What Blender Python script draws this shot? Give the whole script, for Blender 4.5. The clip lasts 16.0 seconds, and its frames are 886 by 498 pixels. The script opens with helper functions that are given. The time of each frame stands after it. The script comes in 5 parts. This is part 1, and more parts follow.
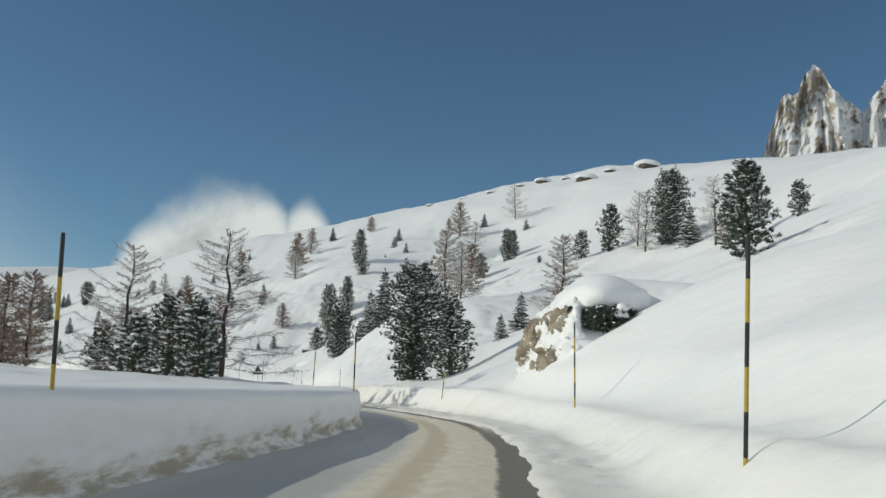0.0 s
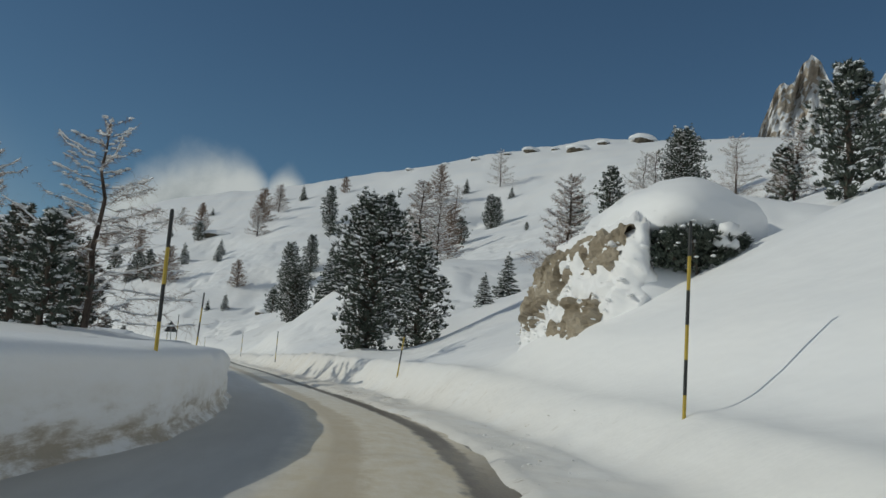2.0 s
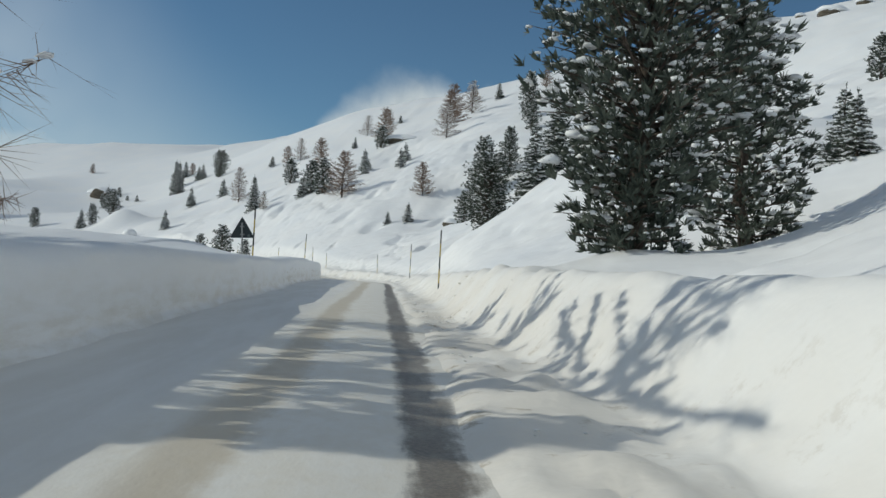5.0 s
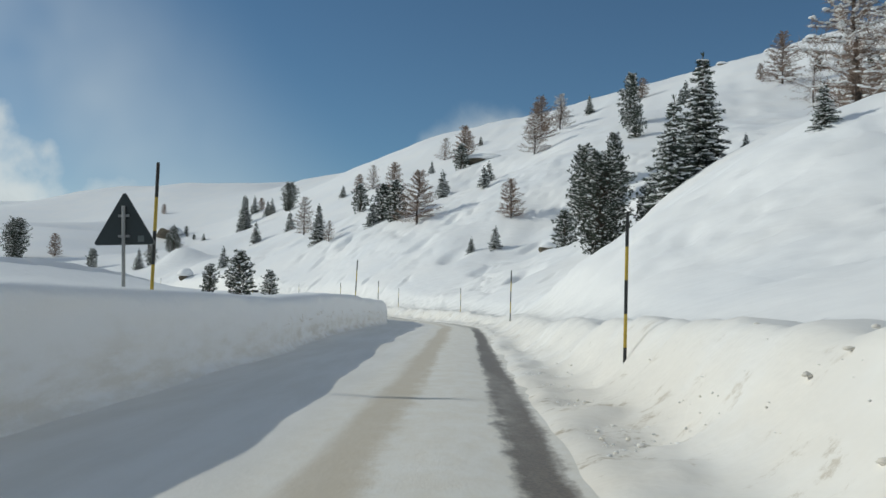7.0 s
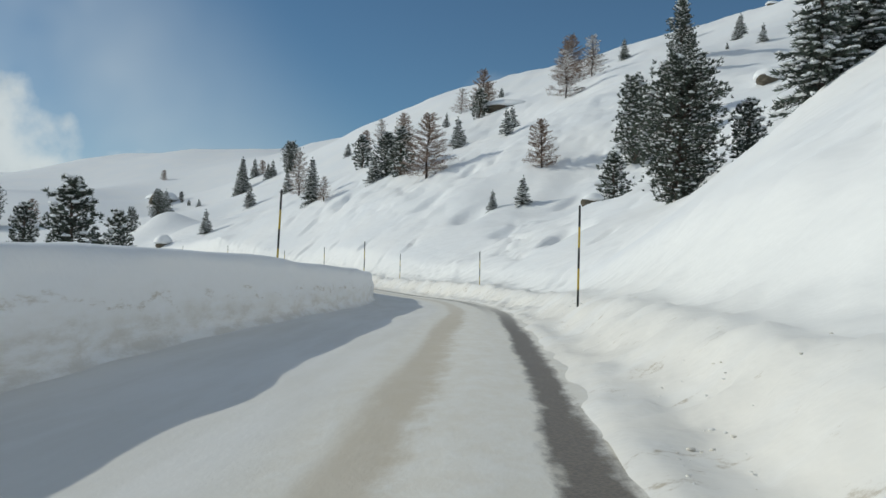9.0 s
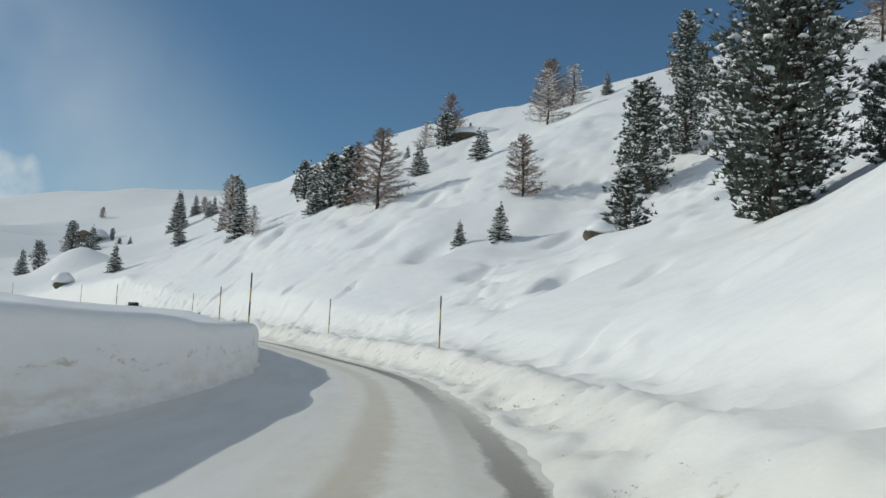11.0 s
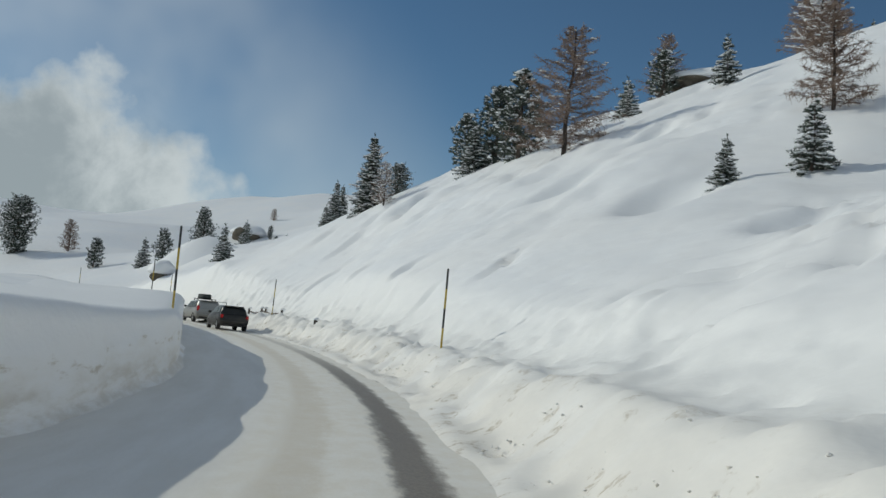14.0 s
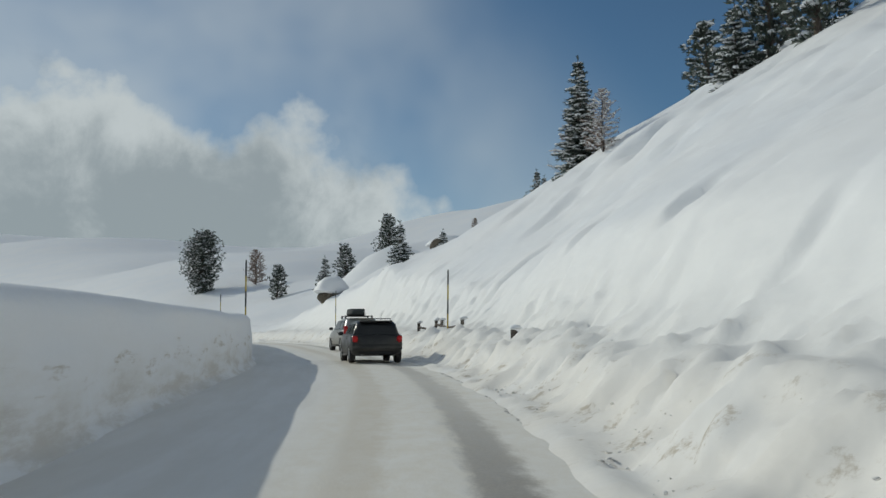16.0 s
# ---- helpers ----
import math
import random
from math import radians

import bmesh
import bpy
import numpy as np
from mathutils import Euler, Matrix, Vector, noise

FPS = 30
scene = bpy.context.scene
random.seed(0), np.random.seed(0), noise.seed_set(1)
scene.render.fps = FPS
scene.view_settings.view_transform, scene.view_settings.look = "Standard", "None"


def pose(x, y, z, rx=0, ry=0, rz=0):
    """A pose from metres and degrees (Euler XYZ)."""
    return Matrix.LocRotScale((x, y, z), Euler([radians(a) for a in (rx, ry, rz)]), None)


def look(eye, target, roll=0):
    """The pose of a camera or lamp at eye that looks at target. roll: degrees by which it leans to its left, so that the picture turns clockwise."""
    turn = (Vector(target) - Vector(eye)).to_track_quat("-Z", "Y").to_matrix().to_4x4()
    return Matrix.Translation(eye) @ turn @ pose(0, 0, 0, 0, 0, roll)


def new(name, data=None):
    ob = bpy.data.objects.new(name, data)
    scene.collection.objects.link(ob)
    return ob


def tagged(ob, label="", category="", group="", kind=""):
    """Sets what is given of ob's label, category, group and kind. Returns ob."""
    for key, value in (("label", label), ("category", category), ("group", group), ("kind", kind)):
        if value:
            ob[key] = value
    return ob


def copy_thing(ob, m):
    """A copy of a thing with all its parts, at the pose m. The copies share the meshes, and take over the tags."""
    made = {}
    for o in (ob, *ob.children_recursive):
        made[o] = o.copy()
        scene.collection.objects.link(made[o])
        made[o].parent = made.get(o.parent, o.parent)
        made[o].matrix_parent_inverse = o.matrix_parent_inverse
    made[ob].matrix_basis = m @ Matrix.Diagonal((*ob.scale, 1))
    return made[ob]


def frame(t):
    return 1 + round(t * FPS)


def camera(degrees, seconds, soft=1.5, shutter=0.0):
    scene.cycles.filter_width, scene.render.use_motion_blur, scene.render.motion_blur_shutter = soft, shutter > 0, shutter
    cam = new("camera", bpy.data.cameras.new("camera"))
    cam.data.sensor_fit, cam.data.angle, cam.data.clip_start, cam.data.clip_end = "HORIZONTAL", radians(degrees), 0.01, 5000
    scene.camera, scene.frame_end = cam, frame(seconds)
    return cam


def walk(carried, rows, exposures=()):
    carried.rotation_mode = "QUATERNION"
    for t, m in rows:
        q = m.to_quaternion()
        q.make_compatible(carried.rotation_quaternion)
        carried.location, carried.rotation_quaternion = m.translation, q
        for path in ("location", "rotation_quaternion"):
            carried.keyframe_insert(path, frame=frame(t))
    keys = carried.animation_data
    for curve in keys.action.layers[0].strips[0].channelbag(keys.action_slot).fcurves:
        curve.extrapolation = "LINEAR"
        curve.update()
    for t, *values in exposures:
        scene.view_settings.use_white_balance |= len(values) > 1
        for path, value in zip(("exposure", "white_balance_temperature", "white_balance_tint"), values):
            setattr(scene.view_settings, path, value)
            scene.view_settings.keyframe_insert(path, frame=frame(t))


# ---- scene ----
cam = camera(49.5, 16.0)
METRES, EYE, TILT, LEAN, TURN = 175.0, 1.3, -4.8, -1.3, 0.0
ROWS = [
    (0.0, 0.0, 0.0, 0.0, -0.09, 13.57, -0.38),
    (0.5, -0.0006, 0.0236, 0.0023, 2.7, 12.96, -1.73),
    (1.0, 0.0002, 0.0509, 0.0046, 0.39, 11.24, -2.22),
    (1.5, 0.0011, 0.0778, 0.0067, -2.58, 11.8, -3.84),
    (2.0, 0.0031, 0.1062, 0.0094, -2.1, 12.29, -3.36),
    (2.5, 0.0047, 0.1371, 0.0125, -1.73, 10.24, -3.86),
    (3.0, 0.0044, 0.1664, 0.0153, 0.34, 10.47, -3.43),
    (3.5, 0.0025, 0.1998, 0.0186, 5.43, 8.72, -3.44),
    (4.0, -0.0021, 0.2351, 0.0219, 8.9, 6.74, -3.18),
    (6.5, -0.0377, 0.3886, 0.0367, 11.78, 7.4, -2.42),
    (7.0, -0.0465, 0.4203, 0.0404, 15.32, 8.7, -1.84),
    (7.5, -0.0546, 0.4507, 0.0434, 15.13, 9.29, -1.78),
    (8.0, -0.0629, 0.4819, 0.0465, 16.34, 9.26, -2.1),
    (8.5, -0.0705, 0.5135, 0.0494, 18.05, 7.9, 0.17),
    (9.0, -0.0785, 0.5447, 0.0524, 16.49, 6.92, -1.66),
    (11.5, -0.1167, 0.6954, 0.0678, 13.91, 11.35, -3.1),
    (12.0, -0.1243, 0.7263, 0.0702, 16.47, 11.84, -3.66),
    (12.5, -0.1337, 0.7565, 0.0728, 15.77, 10.15, -3.74),
    (13.0, -0.143, 0.7849, 0.0753, 18.68, 9.64, -5.19),
    (13.5, -0.1545, 0.8143, 0.0779, 21.57, 10.37, -6.82),
    (14.0, -0.1668, 0.8437, 0.0813, 24.84, 10.52, -6.12),
    (14.5, -0.182, 0.8738, 0.0833, 27.45, 10.9, -3.28),
    (15.0, -0.1985, 0.9019, 0.0869, 31.29, 9.63, -1.86),
    (15.5, -0.2162, 0.9274, 0.0895, 33.36, 11.88, -3.14),
    (16.0, -0.2346, 0.9527, 0.0932, 38.27, 10.19, -1.54),
]
walk(cam, [(t, pose(0, 0, EYE, TILT, LEAN, TURN) @ pose(METRES * x, METRES * y, METRES * z, 90 + pitch, roll, yaw)) for t, x, y, z, yaw, pitch, roll in ROWS],
     [(0.0, -0.42, 6850, 2.0), (1.2, -0.50, 6850, 2.0), (2.0, -0.94, 6700, 2.0), (3.2, -0.98, 6650, 2.0), (4.0, -0.70, 6600, 2.0), (6.5, -0.48, 6550, 2.0), (12.5, -0.56, 6550, 2.0), (16.0, -0.72, 6600, 2.0)])

# ---- sky and sun ----
SUN_TO = Vector((0.997, 0.07, 0.0)).normalized()  # the way that shadows fall
SUN_UP = 27.5
sun = new("sun", bpy.data.lights.new("sun", "SUN"))
sun.data.energy, sun.data.angle, sun.data.color = 2.85, radians(0.5), (1.0, 0.95, 0.87)
sun.matrix_world = look((0, 0, 0), SUN_TO - Vector((0, 0, math.tan(radians(SUN_UP)))))


def make_world():
    w = bpy.data.worlds.new("sky")
    scene.world = w
    w.use_nodes = True
    n, l = w.node_tree.nodes, w.node_tree.links
    n.clear()
    out, back = n.new("ShaderNodeOutputWorld"), n.new("ShaderNodeBackground")
    sky = n.new("ShaderNodeTexSky")
    sky.sky_type, sky.sun_disc = "NISHITA", False
    sky.sun_elevation = radians(SUN_UP)
    sky.sun_rotation = math.atan2(-SUN_TO.x, -SUN_TO.y)
    sky.altitude, sky.air_density, sky.dust_density, sky.ozone_density = 2200, 1.0, 0.3, 2.0
    back.inputs["Strength"].default_value = 0.108
    # clouds over the western ridges: noise by direction, thinning with height and towards the north
    co, sep = n.new("ShaderNodeTexCoord"), n.new("ShaderNodeSeparateXYZ")
    l.new(co.outputs["Generated"], sep.inputs[0])

    def m(op, a, b=None, c=None, clamp=False):
        q = n.new("ShaderNodeMath")
        q.operation, q.use_clamp = op, clamp
        for i, v in enumerate((a, b, c)):
            if v is None:
                continue
            if isinstance(v, (int, float)):
                q.inputs[i].default_value = v
            else:
                l.new(v, q.inputs[i])
        return q.outputs[0]

    def tex(scale, detail, rough, distort):
        t = n.new("ShaderNodeTexNoise")
        t.inputs["Scale"].default_value, t.inputs["Detail"].default_value = scale, detail
        t.inputs["Roughness"].default_value, t.inputs["Distortion"].default_value = rough, distort
        l.new(co.outputs["Generated"], t.inputs["Vector"])
        return t.outputs["Fac"]

    def ramp(v, a, b):
        q = n.new("ShaderNodeMapRange")
        q.interpolation_type = "SMOOTHSTEP"
        q.inputs["From Min"].default_value, q.inputs["From Max"].default_value = a, b
        l.new(v, q.inputs["Value"])
        return q.outputs[0]
    x, y, z = sep.outputs
    az = m("ARCTAN2", m("MULTIPLY", x, -1.0), y)  # radians west of north
    puffs, wisps = tex(8.0, 6.0, 0.52, 0.1), tex(3.0, 4.0, 0.5, 0.15)
    # the height to which the bank of cloud reaches, by bearing
    bump = m("MULTIPLY", m("SUBTRACT", puffs, 0.5), m("ADD", 0.08, m("MULTIPLY", ramp(az, 0.4, 0.8), 0.25)))

    def heap(at, wide, high, power=2.0):
        q = m("POWER", m("ABSOLUTE", m("DIVIDE", m("SUBTRACT", az, at), wide)), power)
        return m("MULTIPLY", m("POWER", 2.718, m("MULTIPLY", q, -1.0)), high)
    top = m("MAXIMUM", m("MAXIMUM", heap(0.24, 0.112, 0.194, 4.0), heap(0.145, 0.055, 0.190)), heap(1.08, 0.50, 0.275))
    top = m("ADD", top, bump)
    deep = m("SUBTRACT", top, z)
    thin = ramp(az, 0.38, 0.62)  # the western bank is looser at its rim
    dense = m("MULTIPLY", ramp(m("MULTIPLY", deep, m("SUBTRACT", 1.0, m("MULTIPLY", thin, 0.42))), -0.015, 0.026), m("SUBTRACT", 1.0, m("MULTIPLY", thin, 0.06)))
    veil = m("MULTIPLY", m("MULTIPLY", ramp(wisps, 0.25, 0.70), ramp(m("SUBTRACT", heap(0.95, 0.50, 0.75), z), 0.0, 0.5)), 0.8)
    # unseen thin high cloud over the south, east and zenith, added to fill shadows, clear towards the north
    facing = m("ADD", m("ADD", m("MULTIPLY", x, -0.22), m("MULTIPLY", y, 0.93)), m("MULTIPLY", z, 0.28))
    haze = m("MULTIPLY", m("MULTIPLY", ramp(m("SUBTRACT", 0.75, facing), 0.0, 0.6), ramp(wisps, 0.15, 0.75)), 0.62)
    cover = m("MAXIMUM", m("MAXIMUM", dense, veil), haze)
    tone = n.new("ShaderNodeMix")
    tone.data_type = "RGBA"
    tone.inputs["A"].default_value, tone.inputs["B"].default_value = (4.5, 5.0, 5.5, 1), (8.2, 8.6, 9.1, 1)
    l.new(ramp(m("SUBTRACT", m("MULTIPLY", tex(9.0, 7.0, 0.62, 0.3), 0.34), deep), 0.03, 0.17), tone.inputs["Factor"])
    mix = n.new("ShaderNodeMix")
    mix.data_type = "RGBA"
    l.new(cover, mix.inputs["Factor"])
    air = n.new("ShaderNodeMix")
    air.data_type, air.blend_type = "RGBA", "MULTIPLY"
    air.inputs["Factor"].default_value, air.inputs["B"].default_value = 1.0, (0.71, 0.87, 0.94, 1)
    l.new(sky.outputs[0], air.inputs["A"])
    l.new(air.outputs["Result"], mix.inputs["A"])
    l.new(tone.outputs["Result"], mix.inputs["B"])
    l.new(mix.outputs["Result"], back.inputs["Color"])
    l.new(back.outputs[0], out.inputs[0])


make_world()

# ---- materials ----


class Shade:
    """A small builder for node materials."""

    def __init__(self, name, rough=0.6, metal=0.0, spec=0.5):
        self.mat = bpy.data.materials.new(name)
        self.mat.use_nodes = True
        self.n, self.l = self.mat.node_tree.nodes, self.mat.node_tree.links
        self.p = self.n["Principled BSDF"]
        self.p.inputs["Roughness"].default_value, self.p.inputs["Metallic"].default_value = rough, metal
        self.p.inputs["Specular IOR Level"].default_value = spec
        self.co = self.n.new("ShaderNodeTexCoord")

    def put(self, value, socket):
        if isinstance(value, (int, float)):
            socket.default_value = value
        elif isinstance(value, tuple):
            socket.default_value = (*value, 1) if len(value) == 3 else value
        else:
            self.l.new(value, socket)

    def noise(self, scale, detail=4.0, rough=0.55, space="Object", stretch=None, distort=0.0):
        t = self.n.new("ShaderNodeTexNoise")
        t.inputs["Scale"].default_value, t.inputs["Detail"].default_value = scale, detail
        t.inputs["Roughness"].default_value, t.inputs["Distortion"].default_value = rough, distort
        v = self.co.outputs[space]
        if stretch:
            mp = self.n.new("ShaderNodeMapping")
            mp.inputs["Scale"].default_value = stretch
            self.l.new(v, mp.inputs["Vector"])
            v = mp.outputs[0]
        self.l.new(v, t.inputs["Vector"])
        return t.outputs["Fac"]

    def ramp(self, v, a, b, lo=0.0, hi=1.0):
        q = self.n.new("ShaderNodeMapRange")
        q.interpolation_type = "SMOOTHSTEP"
        for k, x in (("From Min", a), ("From Max", b), ("To Min", lo), ("To Max", hi)):
            q.inputs[k].default_value = x
        self.l.new(v, q.inputs["Value"])
        return q.outputs[0]

    def math(self, op, a, b=0.0):
        q = self.n.new("ShaderNodeMath")
        q.operation = op
        self.put(a, q.inputs[0])
        self.put(b, q.inputs[1])
        return q.outputs[0]

    def mix(self, f, a, b):
        q = self.n.new("ShaderNodeMix")
        q.data_type = "RGBA"
        self.put(f, q.inputs["Factor"])
        self.put(a, q.inputs["A"])
        self.put(b, q.inputs["B"])
        return q.outputs["Result"]

    def axis(self, i, space="UV"):
        q = self.n.new("ShaderNodeSeparateXYZ")
        self.l.new(self.co.outputs[space], q.inputs[0])
        return q.outputs[i]

    def random(self):
        return self.n.new("ShaderNodeObjectInfo").outputs["Random"]

    def island(self):
        return self.n.new("ShaderNodeNewGeometry").outputs["Random Per Island"]

    def done(self, color, bump=None, strength=0.3, distance=0.05, rough=None):
        self.put(color, self.p.inputs["Base Color"])
        if rough is not None:
            self.put(rough, self.p.inputs["Roughness"])
        if bump is not None:
            b = self.n.new("ShaderNodeBump")
            b.inputs["Strength"].default_value, b.inputs["Distance"].default_value = strength, distance
            self.l.new(bump, b.inputs["Height"])
            self.l.new(b.outputs[0], self.p.inputs["Normal"])
        return self.mat


def plain(name, color, rough=0.5, metal=0.0, grain=0.06, scale=6.0):
    """Paint, rubber or metal with a faint unevenness."""
    m = Shade(name, rough, metal)
    f = m.noise(scale, 5)
    dark = tuple(c * (1 - 3 * grain) for c in color)
    return m.done(m.mix(m.ramp(f, 0.3, 0.7), dark, color), m.noise(scale * 8, 3), 0.08, 0.01, m.ramp(f, 0.3, 0.7, rough * 0.85, min(1, rough * 1.15)))


def snow_material():
    m = Shade("snow", 0.55, spec=0.3)
    big, fine = m.noise(0.12, 4), m.noise(9.0, 6, 0.7)
    c = m.mix(m.ramp(big, 0.3, 0.7), (0.87, 0.885, 0.905), (0.91, 0.91, 0.91))
    h = m.math("ADD", m.math("MULTIPLY", m.noise(0.9, 2, 0.4, stretch=(1, 1, 2.0)), 1.0), m.math("MULTIPLY", fine, 0.003))
    return m.done(c, h, 0.20, 0.35)


def bank_material():
    """Ploughed snow beside the road, cream with road dirt towards the road, with crumbs of sand and soil."""
    m = Shade("ploughed_snow", 0.65, spec=0.25)
    u = m.axis(0)
    blotch, lumps, grit = m.noise(0.45, 5, 0.6), m.noise(1.5, 6, 0.68), m.noise(7.0, 5, 0.7)
    near = m.math("MULTIPLY", m.ramp(u, 1.4, 4.4, 1.0, 0.0), m.ramp(blotch, 0.28, 0.60, 0.35, 1.0))
    c = m.mix(near, (0.90, 0.90, 0.89), (0.86, 0.83, 0.775))
    dusty = m.math("MULTIPLY", m.ramp(m.axis(1), 38.0, 48.0), m.ramp(m.axis(1), 84.0, 100.0, 1.0, 0.0))
    c = m.mix(m.math("MULTIPLY", m.math("MULTIPLY", dusty, near), 0.55), c, (0.82, 0.765, 0.68))
    spots = m.math("MULTIPLY", m.ramp(m.math("ADD", lumps, m.math("MULTIPLY", m.math("MAXIMUM", dusty, m.ramp(m.axis(1), 140.0, 150.0)), 0.05)), 0.60, 0.70), m.ramp(grit, 0.40, 0.58))
    c = m.mix(m.math("MULTIPLY", m.math("MULTIPLY", spots, m.ramp(u, 1.4, 4.0, 1.0, 0.0)), 0.75), c, (0.42, 0.35, 0.25))
    big = m.noise(0.12, 4)
    clean = m.mix(m.ramp(big, 0.3, 0.7), (0.87, 0.885, 0.905), (0.91, 0.91, 0.91))
    far = m.ramp(u, 3.6, 5.8)
    lumpy = m.math("ADD", m.math("MULTIPLY", m.noise(2.0, 3, 0.5), 0.35), m.math("MULTIPLY", m.noise(8, 3, 0.5), 0.06))
    smooth_snow = m.math("ADD", m.noise(0.9, 2, 0.4, stretch=(1, 1, 2.0)), m.math("MULTIPLY", m.noise(9.0, 6, 0.7), 0.003))
    h = m.math("ADD", m.math("MULTIPLY", lumpy, m.math("SUBTRACT", 1.0, far)), smooth_snow)
    return m.done(m.mix(far, c, clean), h, 0.20, 0.35)


def wall_material():
    """The cut snow wall: clean above, with ragged brown spray along its foot."""
    m = Shade("cut_snow_wall", 0.6, spec=0.25)
    h, s = m.axis(0), m.axis(1)  # metres over the road, metres along it
    along = m.noise(0.4, 4, 0.6)
    streak = m.noise(1.0, 6, 0.68, "UV", (3.4, 0.55, 1))
    ragged = m.noise(1.0, 5, 0.62, "UV", (2.6, 0.8, 1))
    rough = m.noise(2.3, 5, 0.62)
    level = m.math("ADD", h, m.math("ADD", m.math("MULTIPLY", m.math("SUBTRACT", along, 0.5), -0.8), m.math("MULTIPLY", m.math("SUBTRACT", ragged, 0.5), -1.0)))
    # where along the road the foot is browned by spray
    here = m.math("MAXIMUM", m.ramp(s, 34.0, 50.0, 1.0, 0.10), m.math("MULTIPLY", m.ramp(s, 96.0, 106.0), m.ramp(s, 124.0, 140.0, 0.28, 0.10)))
    here = m.math("MAXIMUM", here, m.ramp(s, 150.0, 165.0, 0.0, 0.30))
    f = m.math("MULTIPLY", m.math("MULTIPLY", m.ramp(level, 0.16, 0.58, 1.0, 0.0), here), m.ramp(streak, 0.42, 0.60, 0.12, 1.0))
    c = m.mix(m.math("MULTIPLY", m.ramp(level, 0.2, 1.1, 0.60, 0.0), m.ramp(streak, 0.3, 0.7)), (0.89, 0.90, 0.91), (0.74, 0.71, 0.64))
    c = m.mix(m.math("MULTIPLY", f, 0.85), c, (0.34, 0.28, 0.195))
    line = m.math("MULTIPLY", m.ramp(m.math("ABSOLUTE", m.math("SUBTRACT", level, 0.72)), 0.02, 0.11, 1.0, 0.0), m.ramp(m.noise(1.0, 6, 0.7, "UV", (5.0, 0.7, 1)), 0.50, 0.64))
    c = m.mix(m.math("MULTIPLY", line, m.ramp(s, 90.0, 104.0, 0.0, 0.55)), c, (0.40, 0.33, 0.22))
    return m.done(c, m.math("ADD", rough, m.math("MULTIPLY", m.noise(7, 4), 0.25)), 0.35, 0.10)


def road_material():
    """Asphalt under packed snow: one wheel track worn dark, cream slush beside it, grey ice on the far lane."""
    m = Shade("snowy_asphalt", 0.6)
    u, s = m.axis(0), m.axis(1)
    stretched = m.noise(1.0, 6, 0.62, "UV", (1.6, 0.16, 1))
    patch = m.noise(1.0, 5, 0.6, "UV", (0.5, 0.06, 1))
    edge = m.noise(1.0, 6, 0.7, "UV", (3.2, 1.4, 1))
    uu = m.math("ADD", u, m.math("ADD", m.math("MULTIPLY", m.math("SUBTRACT", stretched, 0.5), 0.45), m.math("MULTIPLY", m.math("SUBTRACT", edge, 0.5), 0.40)))

    def band(at, wide, soft):
        d = m.math("ABSOLUTE", m.math("SUBTRACT", uu, at))
        return m.ramp(d, wide, wide + soft, 1.0, 0.0)
    early = m.ramp(s, 30.0, 62.0, 1.0, 0.0)  # the stretch swept barer
    late = m.ramp(s, 120.0, 165.0)
    tan = m.mix(m.ramp(edge, 0.3, 0.7), (0.70, 0.61, 0.45), (0.80, 0.74, 0.63))
    cream = m.mix(m.ramp(edge, 0.3, 0.7), (0.80, 0.76, 0.68), (0.86, 0.84, 0.79))
    c = m.mix(early, cream, tan)
    left = m.ramp(uu, -1.75, -1.25, 1.0, 0.0)
    crust = m.mix(m.ramp(stretched, 0.35, 0.65), (0.77, 0.755, 0.72), (0.85, 0.84, 0.82))
    c = m.mix(m.math("MULTIPLY", left, 0.8), c, crust)
    c = m.mix(m.math("MULTIPLY", m.math("MULTIPLY", left, early), m.ramp(patch, 0.3, 0.6, 0.55, 0.95)), c, (0.46, 0.45, 0.425))
    asphalt = m.mix(m.ramp(m.noise(30, 4), 0.35, 0.65), (0.095, 0.074, 0.052), (0.19, 0.15, 0.105))
    worn = m.ramp(m.math("ADD", patch, m.math("MULTIPLY", edge, 0.30)), 0.42, 0.66, 0.55, 1.0)
    right = m.math("MULTIPLY", m.math("MULTIPLY", band(0.74, 0.12, 0.16), worn), m.ramp(s, 118.0, 150.0, 1.0, 0.0))
    shifted = m.math("MULTIPLY", m.math("MULTIPLY", band(0.42, 0.16, 0.20), worn), m.math("MULTIPLY", late, m.ramp(s, 172.0, 192.0, 1.0, 0.35)))
    verge = m.math("MULTIPLY", m.math("MULTIPLY", band(1.22, 0.03, 0.05), m.ramp(edge, 0.50, 0.60)), m.math("MAXIMUM", m.ramp(s, 140.0, 150.0), m.ramp(s, 40.0, 55.0, 1.0, 0.0)))
    wide = m.math("MULTIPLY", band(1.25, 0.40, 0.20), m.ramp(s, 27.0, 36.0, 1.0, 0.0))
    dark = m.math("MAXIMUM", m.math("MAXIMUM", right, shifted), m.math("MAXIMUM", wide, verge))
    c = m.mix(m.math("MULTIPLY", dark, 0.93), c, asphalt)
    c = m.mix(m.math("MULTIPLY", m.math("MULTIPLY", band(-0.80, 0.12, 0.28), 0.55), m.ramp(s, 118.0, 150.0, 1.0, 0.5)), c, (0.50, 0.41, 0.28))
    wet = m.ramp(dark, 0.0, 1.0, 0.7, 0.45)
    return m.done(c, m.math("ADD", edge, m.math("MULTIPLY", m.noise(40, 3), 0.15)), 0.35, 0.03, wet)


